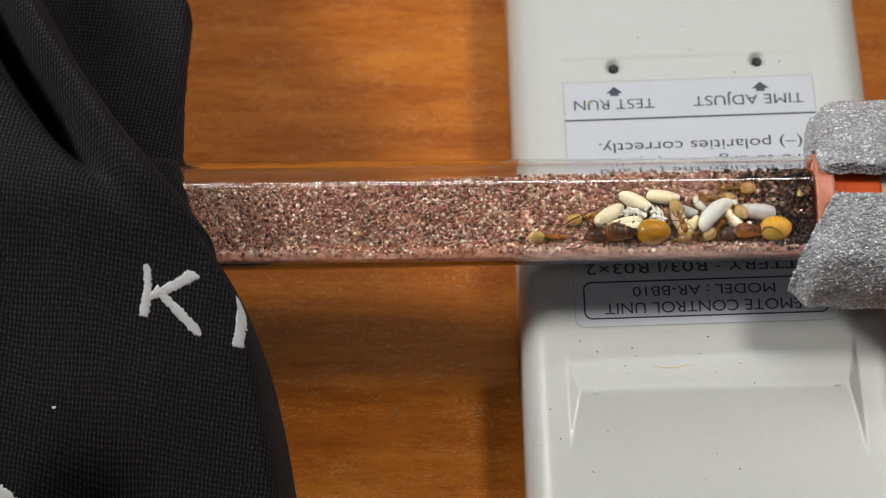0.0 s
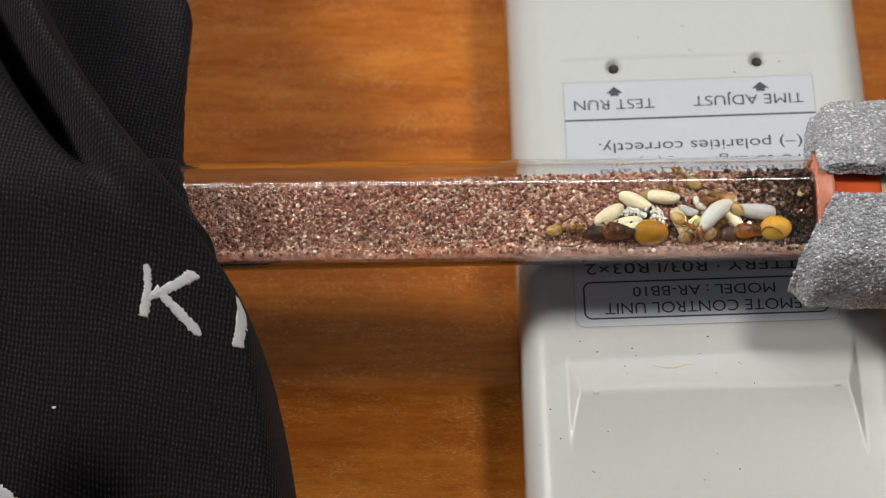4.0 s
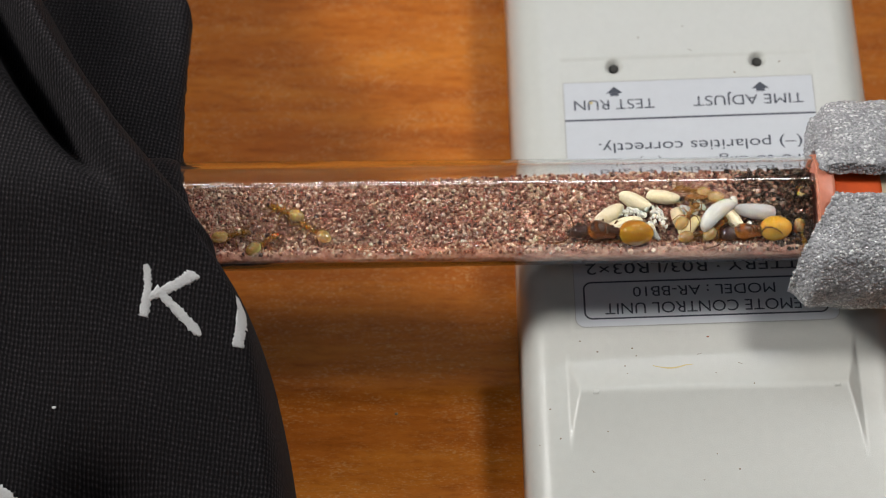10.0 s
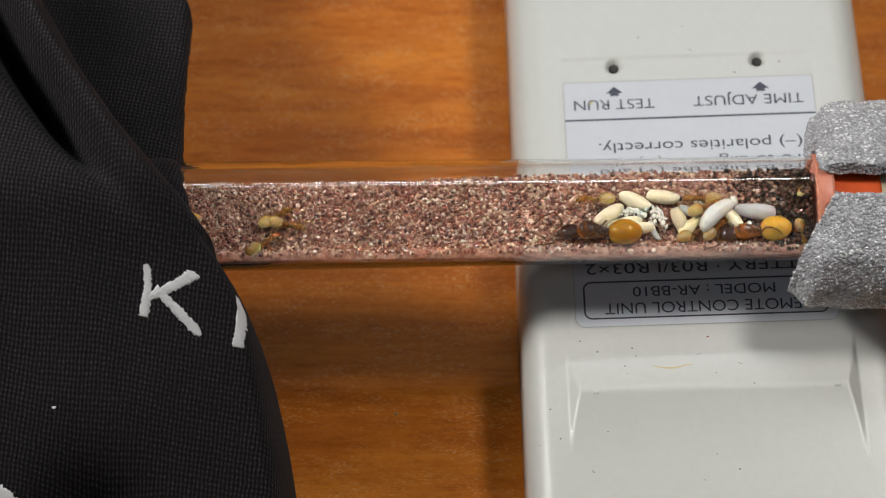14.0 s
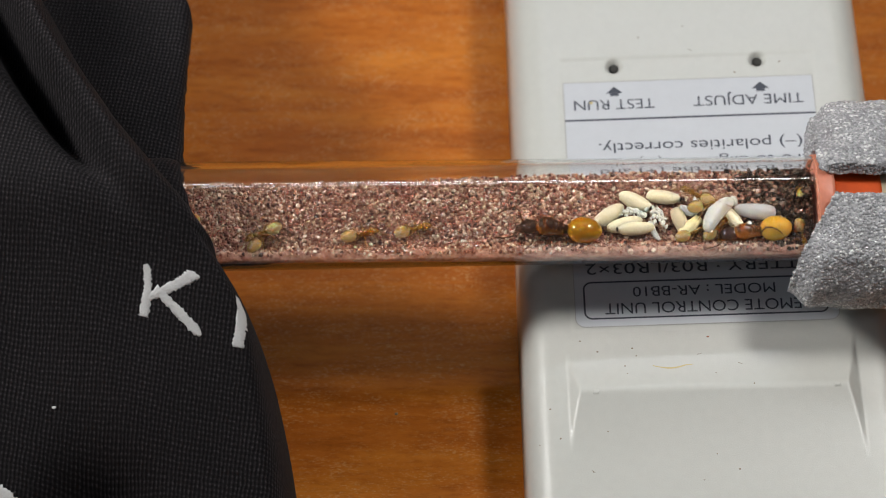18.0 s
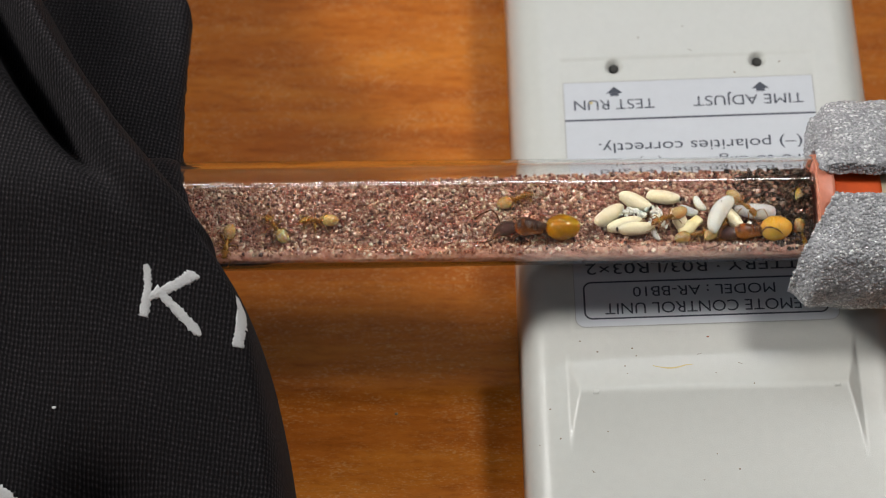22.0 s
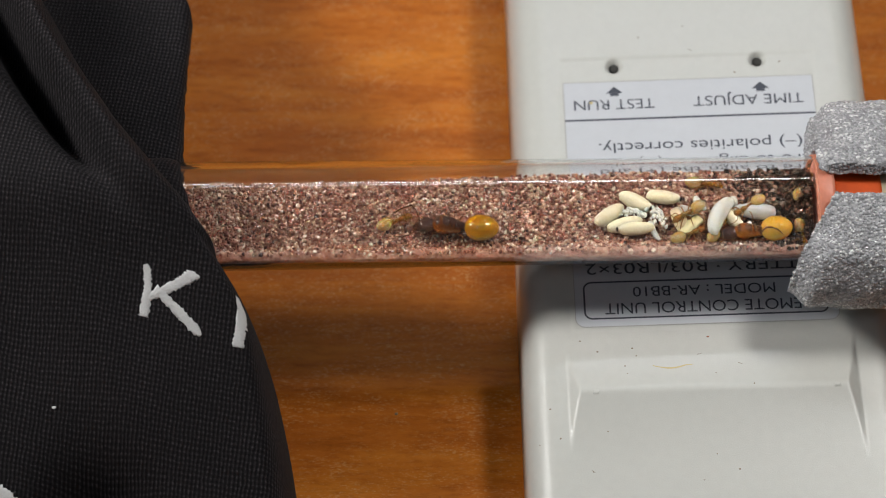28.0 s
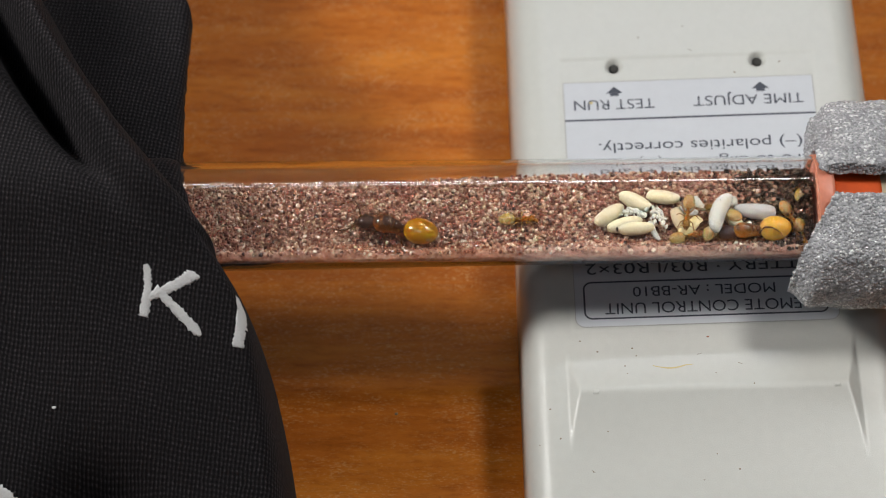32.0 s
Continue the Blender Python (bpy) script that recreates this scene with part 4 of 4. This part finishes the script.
# ---- ants: the head looks along +x, the origin lies on the ground under the hind body ----
def ant(name, label, s, hind, chest, crown, legs, plan, group, flanks=None, resting=False):
    """s: size against a worker; plan: (gaster, thorax, head) as centre x, z and three radii."""
    a = tagged(new(name), label, "ant", group)
    a.scale = (NEST, NEST, NEST)
    body_size, flanks = s, flanks or chest
    (gx, gz, ga, gb, gc), (tx, tz, ta, tb, tc), (hx, hz, ha, hb, hc) = plan
    g = part("gaster", egg_shape("gaster", ga, gb, gc, hind, 0.10, dent=0.035, rings=(-0.45, 0.0, 0.45), seg=28, stacks=24), a, mm(gx, 0, gz, 0, -4, 180))
    if s > 1.5:
        for u in (-0.45, 0.02, 0.47) if s > 2 else ():
            w = math.sqrt(1 - u * u) * (1 - 0.10 * u) * 0.972
            pts = [(ga * u, gb * w * math.cos(k * math.pi / 15), gc * w * math.sin(k * math.pi / 15)) for k in range(16)]
            part("band", limb("band", pts, [0.03] * 16, M_BAND), g, None, "thin darker band")
    part("petiole", egg_shape("petiole", 0.45 * s, 0.3 * s, 0.62 * s, chest, seg=12, stacks=8), a, mm((gx + ga + tx - ta) / 2 + 0.1 * s, 0, tz - 0.2 * s))
    part("waist", limb("waist", [(gx + ga * 0.8, 0, gz - 0.2 * s), ((gx + ga + tx - ta) / 2, 0, tz - 0.45 * s), (tx - ta * 0.6, 0, tz - 0.2 * s)],
                       [0.30 * s, 0.20 * s, 0.34 * s], chest, 8), a)
    if s > 1.5:
        # a humped thorax whose dark back plates stand out from its redder flanks
        flank = [(-1.05, 0.25, 0.2, 0.3, -0.25), (-0.92, 0.62, 0.45, 0.6, -0.2), (-0.55, 0.74, 0.62, 0.85, -0.1), (-0.2, 0.86, 0.80, 0.98, 0),
                 (0.2, 1.0, 0.96, 1.0, 0), (0.58, 0.94, 0.90, 0.85, 0), (0.86, 0.60, 0.55, 0.5, -0.1), (1.02, 0.2, 0.2, 0.2, -0.15)]
        thorax = part("thorax", loft("thorax", [(x * ta, w * tb, u * tc, d * tc, z * tc) for x, w, u, d, z in flank], flanks, 22, 4), a, mm(tx, 0, tz, 0, -4, 0))
        for plate, run in (("scutum", ((0.84, 0.30, 0.62), (0.74, 0.52, 0.78), (0.5, 0.66, 0.93), (0.15, 0.70, 0.99), (-0.10, 0.62, 0.94), (-0.18, 0.40, 0.80))),
                           ("scutellum", ((-0.22, 0.35, 0.80), (-0.28, 0.56, 0.90), (-0.42, 0.58, 0.86), (-0.52, 0.36, 0.68))),
                           ("metanotum", ((-0.55, 0.3, 0.62), (-0.62, 0.46, 0.68), (-0.78, 0.42, 0.56), (-0.84, 0.25, 0.42)))):
            part(plate, loft(plate, [(x * ta, w * tb, (u - 0.45) * tc, 0.3 * tc, 0.45 * tc) for x, w, u in run], chest, 18, 4), thorax, None, "dark glossy back plate")
        skull = [(-1.0, 0.35, 0.3, 0.3, 0), (-0.88, 0.78, 0.7, 0.7, 0), (-0.4, 1.0, 0.98, 0.95, 0), (0.15, 0.98, 1.0, 1.0, 0), (0.6, 0.82, 0.78, 0.85, 0), (0.92, 0.55, 0.45, 0.5, -0.1), (1.04, 0.2, 0.2, 0.2, -0.15)]
    else:
        trunk = [(-1.0, 0.35, 0.3, 0.3, -0.3), (-0.8, 0.75, 0.7, 0.6, -0.2), (-0.45, 0.82, 0.85, 0.85, -0.1), (-0.15, 0.66, 0.68, 0.8, 0), (0.2, 0.9, 0.95, 0.95, 0.1), (0.6, 0.95, 0.95, 0.9, 0.1), (0.9, 0.55, 0.5, 0.5, 0), (1.02, 0.25, 0.2, 0.2, 0)]
        part("thorax", loft("thorax", [(x * ta, w * tb, u * tc, d * tc, z * tc) for x, w, u, d, z in trunk], chest, 16, 4), a, mm(tx, 0, tz, 0, -6, 0))
        skull = [(-1.0, 0.4, 0.35, 0.35, 0), (-0.85, 0.85, 0.8, 0.75, 0), (-0.3, 1.0, 1.0, 0.95, 0), (0.3, 0.96, 0.95, 0.95, 0), (0.75, 0.72, 0.6, 0.65, -0.05), (1.03, 0.3, 0.25, 0.25, -0.1)]
    part("neck", limb("neck", [(tx + ta * 0.75, 0, tz), (hx - ha * 0.7, 0, hz)], [0.28 * s, 0.24 * s], flanks, 8), a)
    head = part("head", loft("head", [(x * ha, w * hb, u * hc, d * hc, z * hc) for x, w, u, d, z in skull], crown, 20, 4), a, mm(hx, 0, hz, 0, 16, 0))
    eye = egg_shape("eye", 0.17 * s, 0.09 * s, 0.15 * s, M_EYE, seg=10, stacks=7)
    jaw = egg_shape("mandible", 0.40 * s, 0.15 * s, 0.16 * s, chest if s > 1.5 else crown, 0.3, 0.08 * s, seg=10, stacks=8)
    for side in (1, -1):
        s = body_size
        part("eye", eye, head, mm(0.05 * ha, side * hb * 0.93, hc * 0.25), "black compound eye")
        part("mandible", jaw, head, mm(ha * 0.95, side * 0.22 * s, -0.1 * s, 0, 10, -side * 24))
        feeler = limb("antenna", [(0, 0, 0), (0.35 * s, side * 0.75 * s, 0.42 * s), (0.75 * s, side * 1.15 * s, 0.40 * s), (1.45 * s, side * 1.1 * s, -0.05 * s), (2.1 * s, side * 0.85 * s, -0.45 * s)],
                      [0.075 * s, 0.06 * s, 0.06 * s, 0.075 * s, 0.055 * s], legs)
        part("antenna", feeler, a, mm(hx + ha * 0.55, side * hb * 0.35, hz + hc * 0.5))
        s = body_size * (0.72 if body_size > 1.5 else 1.0)
        for k, (dx, splay) in enumerate(((0.55, 38), (-0.05, 92), (-0.60, 140))):
            reach = (1.0, 0.95, 1.2)[k] * (0.68 if body_size > 1.5 else 1.0)
            c, q = math.cos(radians(splay)), side * math.sin(radians(splay))
            low = tz - tc * 0.55
            pts = [(0, 0, 0), (0.35 * s * c, 0.35 * s * q, -0.02 * s), (1.15 * s * reach * c, 1.15 * s * reach * q, 0.55 * s),
                   (1.75 * s * reach * c, 1.75 * s * reach * q, -0.35 * s), (2.0 * s * reach * c, 2.0 * s * reach * q, 0.06 - low),
                   (2.5 * s * reach * c, 2.45 * s * reach * q, 0.03 - low)]
            if resting and k == 2 and side > 0:
                # this hind leg lies across the gaster
                bx, by, bz = tx + dx * ta, side * tb * 0.6, low
                pts = [(0, 0, 0)] + [(gx + ga * u - bx, gb * v - by, gz + gc * 1.04 * math.sqrt(max(0.0, 1 - u * u - v * v)) + 0.06 - bz)
                                     for u, v in ((0.72, 0.22), (0.42, 0.36), (0.10, 0.58), (-0.20, 0.80), (-0.36, 0.92))]
            part("leg", limb("leg", pts, [0.13 * s, 0.13 * s, 0.10 * s, 0.075 * s, 0.05 * s, 0.03 * s], legs), a,
                       mm(tx + dx * ta, side * tb * 0.6, low))
    return a


QUEEN_PLAN = ((0, 2.35, 3.05, 2.35, 2.2), (6.0, 2.7, 2.45, 1.75, 1.65), (9.9, 2.1, 1.65, 1.32, 1.08))
QUEEN2_PLAN = ((0, 2.2, 2.8, 2.25, 2.1), (4.9, 2.1, 2.6, 1.4, 1.4), (8.3, 1.6, 1.5, 1.3, 1.0))
WORKER_PLAN = ((0, 1.15, 1.45, 1.08, 1.05), (2.75, 1.15, 1.15, 0.50, 0.55), (4.55, 1.10, 0.75, 0.62, 0.50))
GROUND = AXIS_Z + (LEVEL + 0.1) * NEST


def colony():
    q1 = ant("queen_ant", "large queen ant, dark brown head and thorax, glossy amber gaster", 2.2, M_QUEEN_GASTER, M_QUEEN_DARK, M_QUEEN_HEAD, M_LEG, QUEEN_PLAN, "ant colony", M_QUEEN_FLANK)
    q2 = ant("queen_ant", "queen ant with russet thorax and light amber gaster beside the brood", 1.9, M_QUEEN_PALE, M_QUEEN_FLANK, M_QUEEN_HEAD, M_LEG, QUEEN2_PLAN, "ant colony", M_QUEEN_THORAX, True)
    w = ant("worker_ant", "small translucent yellow worker ant with pale round gaster", 1.0, M_WORKER_GASTER, M_WORKER, M_WORKER, M_WORKER_LEG, WORKER_PLAN, "ant colony")
    return q1, q2, [w] + [copy_thing(w, Matrix()) for _ in range(10)]


def crawl(a, rows, lift=0.0, stride=1.6):
    """Keys an ant along rows of (seconds, x mm, y mm, heading) and swings its legs while it goes."""
    walk(a, [(t, mm(x, y, GROUND + lift * NEST, 0, 0, turn)) for t, x, y, turn in rows])
    legs = [o for o in a.children if o.name.split(".")[0] == "leg"]
    going = []
    for (t0, xa, ya, _), (t1, xb, yb, _) in zip(rows, rows[1:]):
        if math.hypot(xb - xa, yb - ya) / max(0.05, t1 - t0) > 0.9:
            going.append((t0, t1))
    for n, leg in enumerate(legs):
        home = leg.matrix_basis.copy()
        swing = [(0.0, 0.0)]
        for t0, t1 in going:
            steps = max(2, int((t1 - t0) / 0.17))
            for k in range(steps + 1):
                t = t0 + (t1 - t0) * k / steps
                if t > swing[-1][0] + 0.03:
                    ends = k in (0, steps)
                    swing.append((t, 0.0 if ends else (15.0 if (k + n + n // 3) % 2 else -15.0)))
        if swing[-1][0] < 31.9:
            swing.append((32.0, 0.0))
        walk(leg, [(t, home @ pose(0, 0, 0, 0, 0, s)) for t, s in swing])


def motions(q1, q2, w, big):
    crawl(q1, [(0, 35.1, -9.3, -178), (2, 35, -9.3, -179), (3.5, 34.7, -9.4, -180), (5.5, 34.7, -9.5, -181), (6.5, 34.6, -9.5, -180), (7, 34.2, -9.3, -179), (8,
        33.6, -9.3, -178), (8.5, 33, -9.4, -180), (9, 32.3, -9.4, -181), (10, 32.2, -9.5, -183), (12, 32, -9.4, -183), (13, 31.6, -9.5, -183), (13.5, 31.3,
        -9.5, -183), (14, 30.4, -9.3, -181), (14.5, 29.4, -9.1, -181), (16.5, 23.9, -9, -178), (17, 23.9, -9, -181), (18, 23.6, -9, -185), (18.5, 23.4, -8.8,
        -190), (19, 22.4, -8.6, -197), (19.5, 22.3, -8.5, -194), (20, 22, -8.4, -192), (21, 22, -8.3, -190), (21.5, 21.9, -8.3, -188), (22, 20, -8.4, -179),
        (22.5, 17.3, -8.2, -175), (23, 14.7, -8.5, -177), (23.5, 13.8, -8.5, -179), (24, 12.5, -8.5, -182), (24.5, 12.1, -8.3, -183), (25, 11.4, -8.1, -184),
        (25.5, 10.2, -8, -183), (27.5, 6.3, -8.5, -182), (28, 6.4, -8.5, -184), (29, 6.4, -8.5, -182), (29.5, 5.5, -8.5, -180), (30, 3.6, -8.4, -177), (30.5,
        2.2, -8.5, -177), (31, 0, -8.2, -176), (31.5, -3.4, -9, -188), (32, -3.7, -9.2, -192)])
    crawl(q2, [(0, 55.6, -8.5, -175), (16, 55.6, -8.5, -174), (28, 55.7, -8.5, -175), (32, 55.5, -8.5, -176)])
    crawl(w[0], [(0, 15.5, -9.6, 0), (2, 18.8, -8.8, 6), (3.5, 18.4, -8.7, 6), (5.5, 19.5, -6.5, 63), (6, 18.1, -6.3, 126), (7, 14.4, -8.3, 180), (8, 12.1, -8.1, 136),
        (9, -5.5, -7.4, 180), (10, -19.9, -9.6, 146), (11, -28.3, -8.2, 146), (12, -31.6, -7.4, 146), (13, -33.8, -8.5, 180), (13.25, -33.2, -8.2, 144),
        (13.5, -32.6, -7.8, 107), (13.75, -31.2, -7.3, 71), (14, -29.8, -6.8, 34), (16.5, -16.1, -10, 12), (17, -13.4, -10.8, 12), (18, -15.8, -9.5, 14), (19,
        -9.7, -7.6, 6), (20, -0.8, -9.6, 0), (21, -2.9, -9.6, 49), (21.4, -8, -8.5, 107), (21.7, -13.4, -7.5, 144), (22, -18.9, -6.4, 180), (23, -26.4, -7.6,
        117), (24, -29.3, -3.6, 157), (25, -34.9, -3.6, 180), (25.5, -38, -4.1, 180), (27.5, -46, -5.8, 180), (32, -46, -5.8, 180)], 0)
    crawl(w[1], [(0, 22, -6.3, 12), (1, 26.2, -4.3, 34), (2, 32.1, -0.7, -34), (3.5, 34.9, -1.5, -23), (4, 34.4, -1.5, 20), (4.5, 34, -1.5, 63), (5, 32.1, -2, 116),
        (5.5, 30.2, -2.4, 168), (6, 25.4, -1.3, 180), (7, 12.2, -5, 229), (8, 0.1, -7, 180), (9, -16.3, -7.8, 117), (10, -24.6, -5.5, 157), (11, -37.5, -5,
        180), (12, -41.2, -6.1, 180), (19, -42.1, -6.3, 180), (19.5, -40.2, -7.4, 234), (19.75, -38.1, -8.5, 280), (20, -36, -9.6, 326), (21, -38, -9.3, 297),
        (22, -35.7, -8.5, 261), (23, -36, -8.5, 253), (24, -37, -11.2, 192), (25, -42.1, -7.4, 180), (26, -45.9, -6.8, 180), (32, -45.9, -6.8, 180)], 0)
    crawl(w[2], [(0, -44.7, -10.7, 0), (6, -44.7, -10.7, 0), (7.5, -37.3, -10.5, 12), (8, -34.3, -11.8, 12), (9, -31.6, -11.8, 34), (14.5, -31.6, -11.8, 34), (16.5,
        -31.9, -11.6, 49), (18, -31.5, -11.2, 49), (19, -32.2, -10.5, 0), (19.5, -30.6, -10.5, 45), (20, -29.1, -10.5, 90), (21, -27.4, -9.3, 146), (22,
        -26.8, -9.5, 126), (23, -27.4, -10.5, 180), (23.2, -28.1, -10.3, 139), (23.4, -28.7, -10, 99), (23.7, -29.7, -9.8, 58), (24, -30.6, -9.6, 17), (25,
        -23.4, -9.3, 28), (27.5, -12, -8.5, 34), (28, -9.9, -7.3, 23), (29, -12.7, -5.6, 0), (30, -6.4, -5, 6), (31, 2.8, -3.9, -3), (32, 10.6, -6.2, 0)], 0)
    crawl(w[3], [(0, -45.9, -7.4, 0), (6, -44.9, -7.6, 0), (7, -37.3, -10.2, 34), (8, -39.5, -8.1, 12), (9, -39.3, -7.6, 6), (10, -37.3, -9.6, 12), (11, -38.7, -8.5,
        23), (12, -36.4, -6.8, 17), (13, -32.6, -7.2, 12), (14, -28.2, -6.7, -12), (16.5, -27.8, -8.1, 0), (17, -25.1, -7.8, -6), (18, -6.9, -8.7, 17), (19,
        0.3, -6.3, 28), (20, 6.3, -9.3, 0), (21, 5.3, -8.3, 54), (22, 10.3, -3, 23), (23, 18.8, -2.9, 6), (24, 24.9, -2.4, 23), (25, 31.7, 0.4, 0), (27.5,
        43.7, 0.9, 0), (28, 42.3, 1.1, -6), (29, 42.1, 0.8, -12), (30, 49.9, 0.6, -34), (31, 57.2, -4.3, -44), (32, 57.6, -3.9, -63)], 0)
    crawl(w[4], [(0, 47.9, -2.7, 180), (7, 47.8, -3.2, 180), (8, 46.7, -2.2, 180), (9, 43.8, -1.6, 180), (10, 44.1, -1.6, 168), (11, 44.1, -1.4, 146), (12, 44.1, -1.8,
        192), (13, 42.6, -1.8, 192), (14, 27.6, -2.8, 180), (16.5, -10.3, -6.4, 178), (17, -14.8, -6.2, 180), (18, -28.2, -8.5, 203), (19, -32.4, -10.7, 186),
        (20, -42.4, -8.5, 180), (21, -45.7, -8, 180), (32, -45.7, -8, 180)], 1)
    crawl(w[5], [(0, 38.9, -4.9, -73), (2, 39, -4.9, -63), (3.5, 39.2, -6.7, -44), (5.5, 38.7, -8.1, -12), (7, 38.9, -8.9, 12), (9, 39.6, -8.4, 34), (11, 40.2, -7.7,
        63), (12, 41.5, -6.5, 63), (13, 42.1, -5.7, 34), (14, 42.1, -5.8, 23), (16.5, 42.9, -4.4, 17), (18, 42.2, -5.1, 12), (18.33, 41.4, -5.2, -41), (18.67,
        40.5, -5.3, -94), (19, 39.7, -5.4, -146), (21, 39.5, -6.1, -157), (24, 39.8, -6.1, -146), (25, 41.1, -4.9, -136), (28, 42.7, -4.9, -146), (30, 42.4,
        -4.7, -136), (32, 41.2, -4.1, -99)], 2.2)
    crawl(w[6], [(0, 40.3, -9.9, 23), (10, 40.5, -9.8, 17), (16.5, 40.1, -9.6, 23), (24, 39.9, -9.9, 12), (28, 39.3, -9.9, 23), (32, 39.1, -10, 12)], 0.3)
    crawl(w[7], [(0, 44.5, -9.4, 44), (12, 44.5, -9.4, 44), (22, 44.7, -9.4, 44), (25, 45.1, -9.4, 49), (28, 45.1, -9.7, 54), (32, 44.4, -9.3, 63)], 0.6)
    crawl(w[8], [(0, 50, -5.8, 136), (2, 49.3, -5.6, 136), (5.5, 48.9, -4.8, 146), (7, 47.8, -3.7, 168), (8, 46.8, -2.8, 180), (14, 45.4, -3, 180), (19, 44.4, -3.4,
        146), (20, 45.1, -2.1, 168), (20.5, 46.7, -2.2, 107), (20.75, 47.4, -2.4, 71), (21, 48.2, -2.6, 34), (21.5, 48.5, -2.6, -5), (22, 48.8, -2.6, -44),
        (23, 49.3, -1.9, -63), (24, 51.3, -2.1, -63), (25, 52.6, -1.4, -77), (27.5, 52.6, -2.6, -117), (28, 52.9, -3.4, -146), (29, 51.8, -3.8, -146), (30,
        50, -6.1, -192), (31, 48.6, -6.5, -203), (32, 48.7, -6.4, -203)], 1.6)
    crawl(w[9], [(0, 60.6, -1.6, 66), (10, 60.7, -1.5, 80), (20, 60.4, -1.8, 72), (28, 60, -1.7, 60), (32, 60.2, -1.9, 66)], 0.8)
    crawl(w[10], [(0, 51.6, 0, 180), (1, 48.4, 0.3, 180), (2, 44.3, 0.4, 192), (3.5, 42.6, 0.9, 180), (4, 42.5, 0.9, 135), (4.5, 42.4, 0.8, 90), (5, 42.5, 0.6, 51),
        (5.5, 42.6, 0.4, 12), (6, 50.8, 0, 0), (7, 55.5, -2.1, -23), (8, 59.4, -6.1, -63), (9, 59.8, -7.4, -81), (32, 59.8, -7.4, -77)], 0)
    # the large larva is turned by the workers
    walk(big, [(t, mm(x, y, 34.94, 0, 0, turn)) for t, x, y, turn in
               ((0, 45.2, -5.9, 47), (7, 45.4, -6.1, 46), (10, 45.5, -6.0, 45), (13, 45.4, -6.0, 44), (16.5, 45.5, -6.1, 52), (19, 45.7, -5.9, 55),
                (23, 46.1, -6.0, 62), (25, 45.9, -6.2, 62), (28, 46.0, -6.3, 63), (30, 45.9, -6.2, 66), (32, 46.1, -5.7, 68))])


def bits():
    crumb = tagged(part("crumb", egg_shape("crumb", 0.32, 0.26, 0.2, M_SPECK, seg=8, stacks=6), None, mm(-8.2, -26.3, 0.15)), "tiny dark brown crumb on the table", "crumb")
    x, y = -63.4, -38.6
    lint = tagged(part("lint", egg_shape("lint", 0.34, 0.28, 0.2, M_THREAD, seg=8, stacks=6), None, mm(x, y, cloth_front(x, y)[1] + 0.12)), "tiny white lint speck on the black cloth", "lint")
    return crumb, lint


room()
table()
remote()
tube()
stopper()
sand()
foam()
cloth()
bits()
large_larva = brood()
queen, second_queen, workers = colony()
motions(queen, second_queen, workers, large_larva)
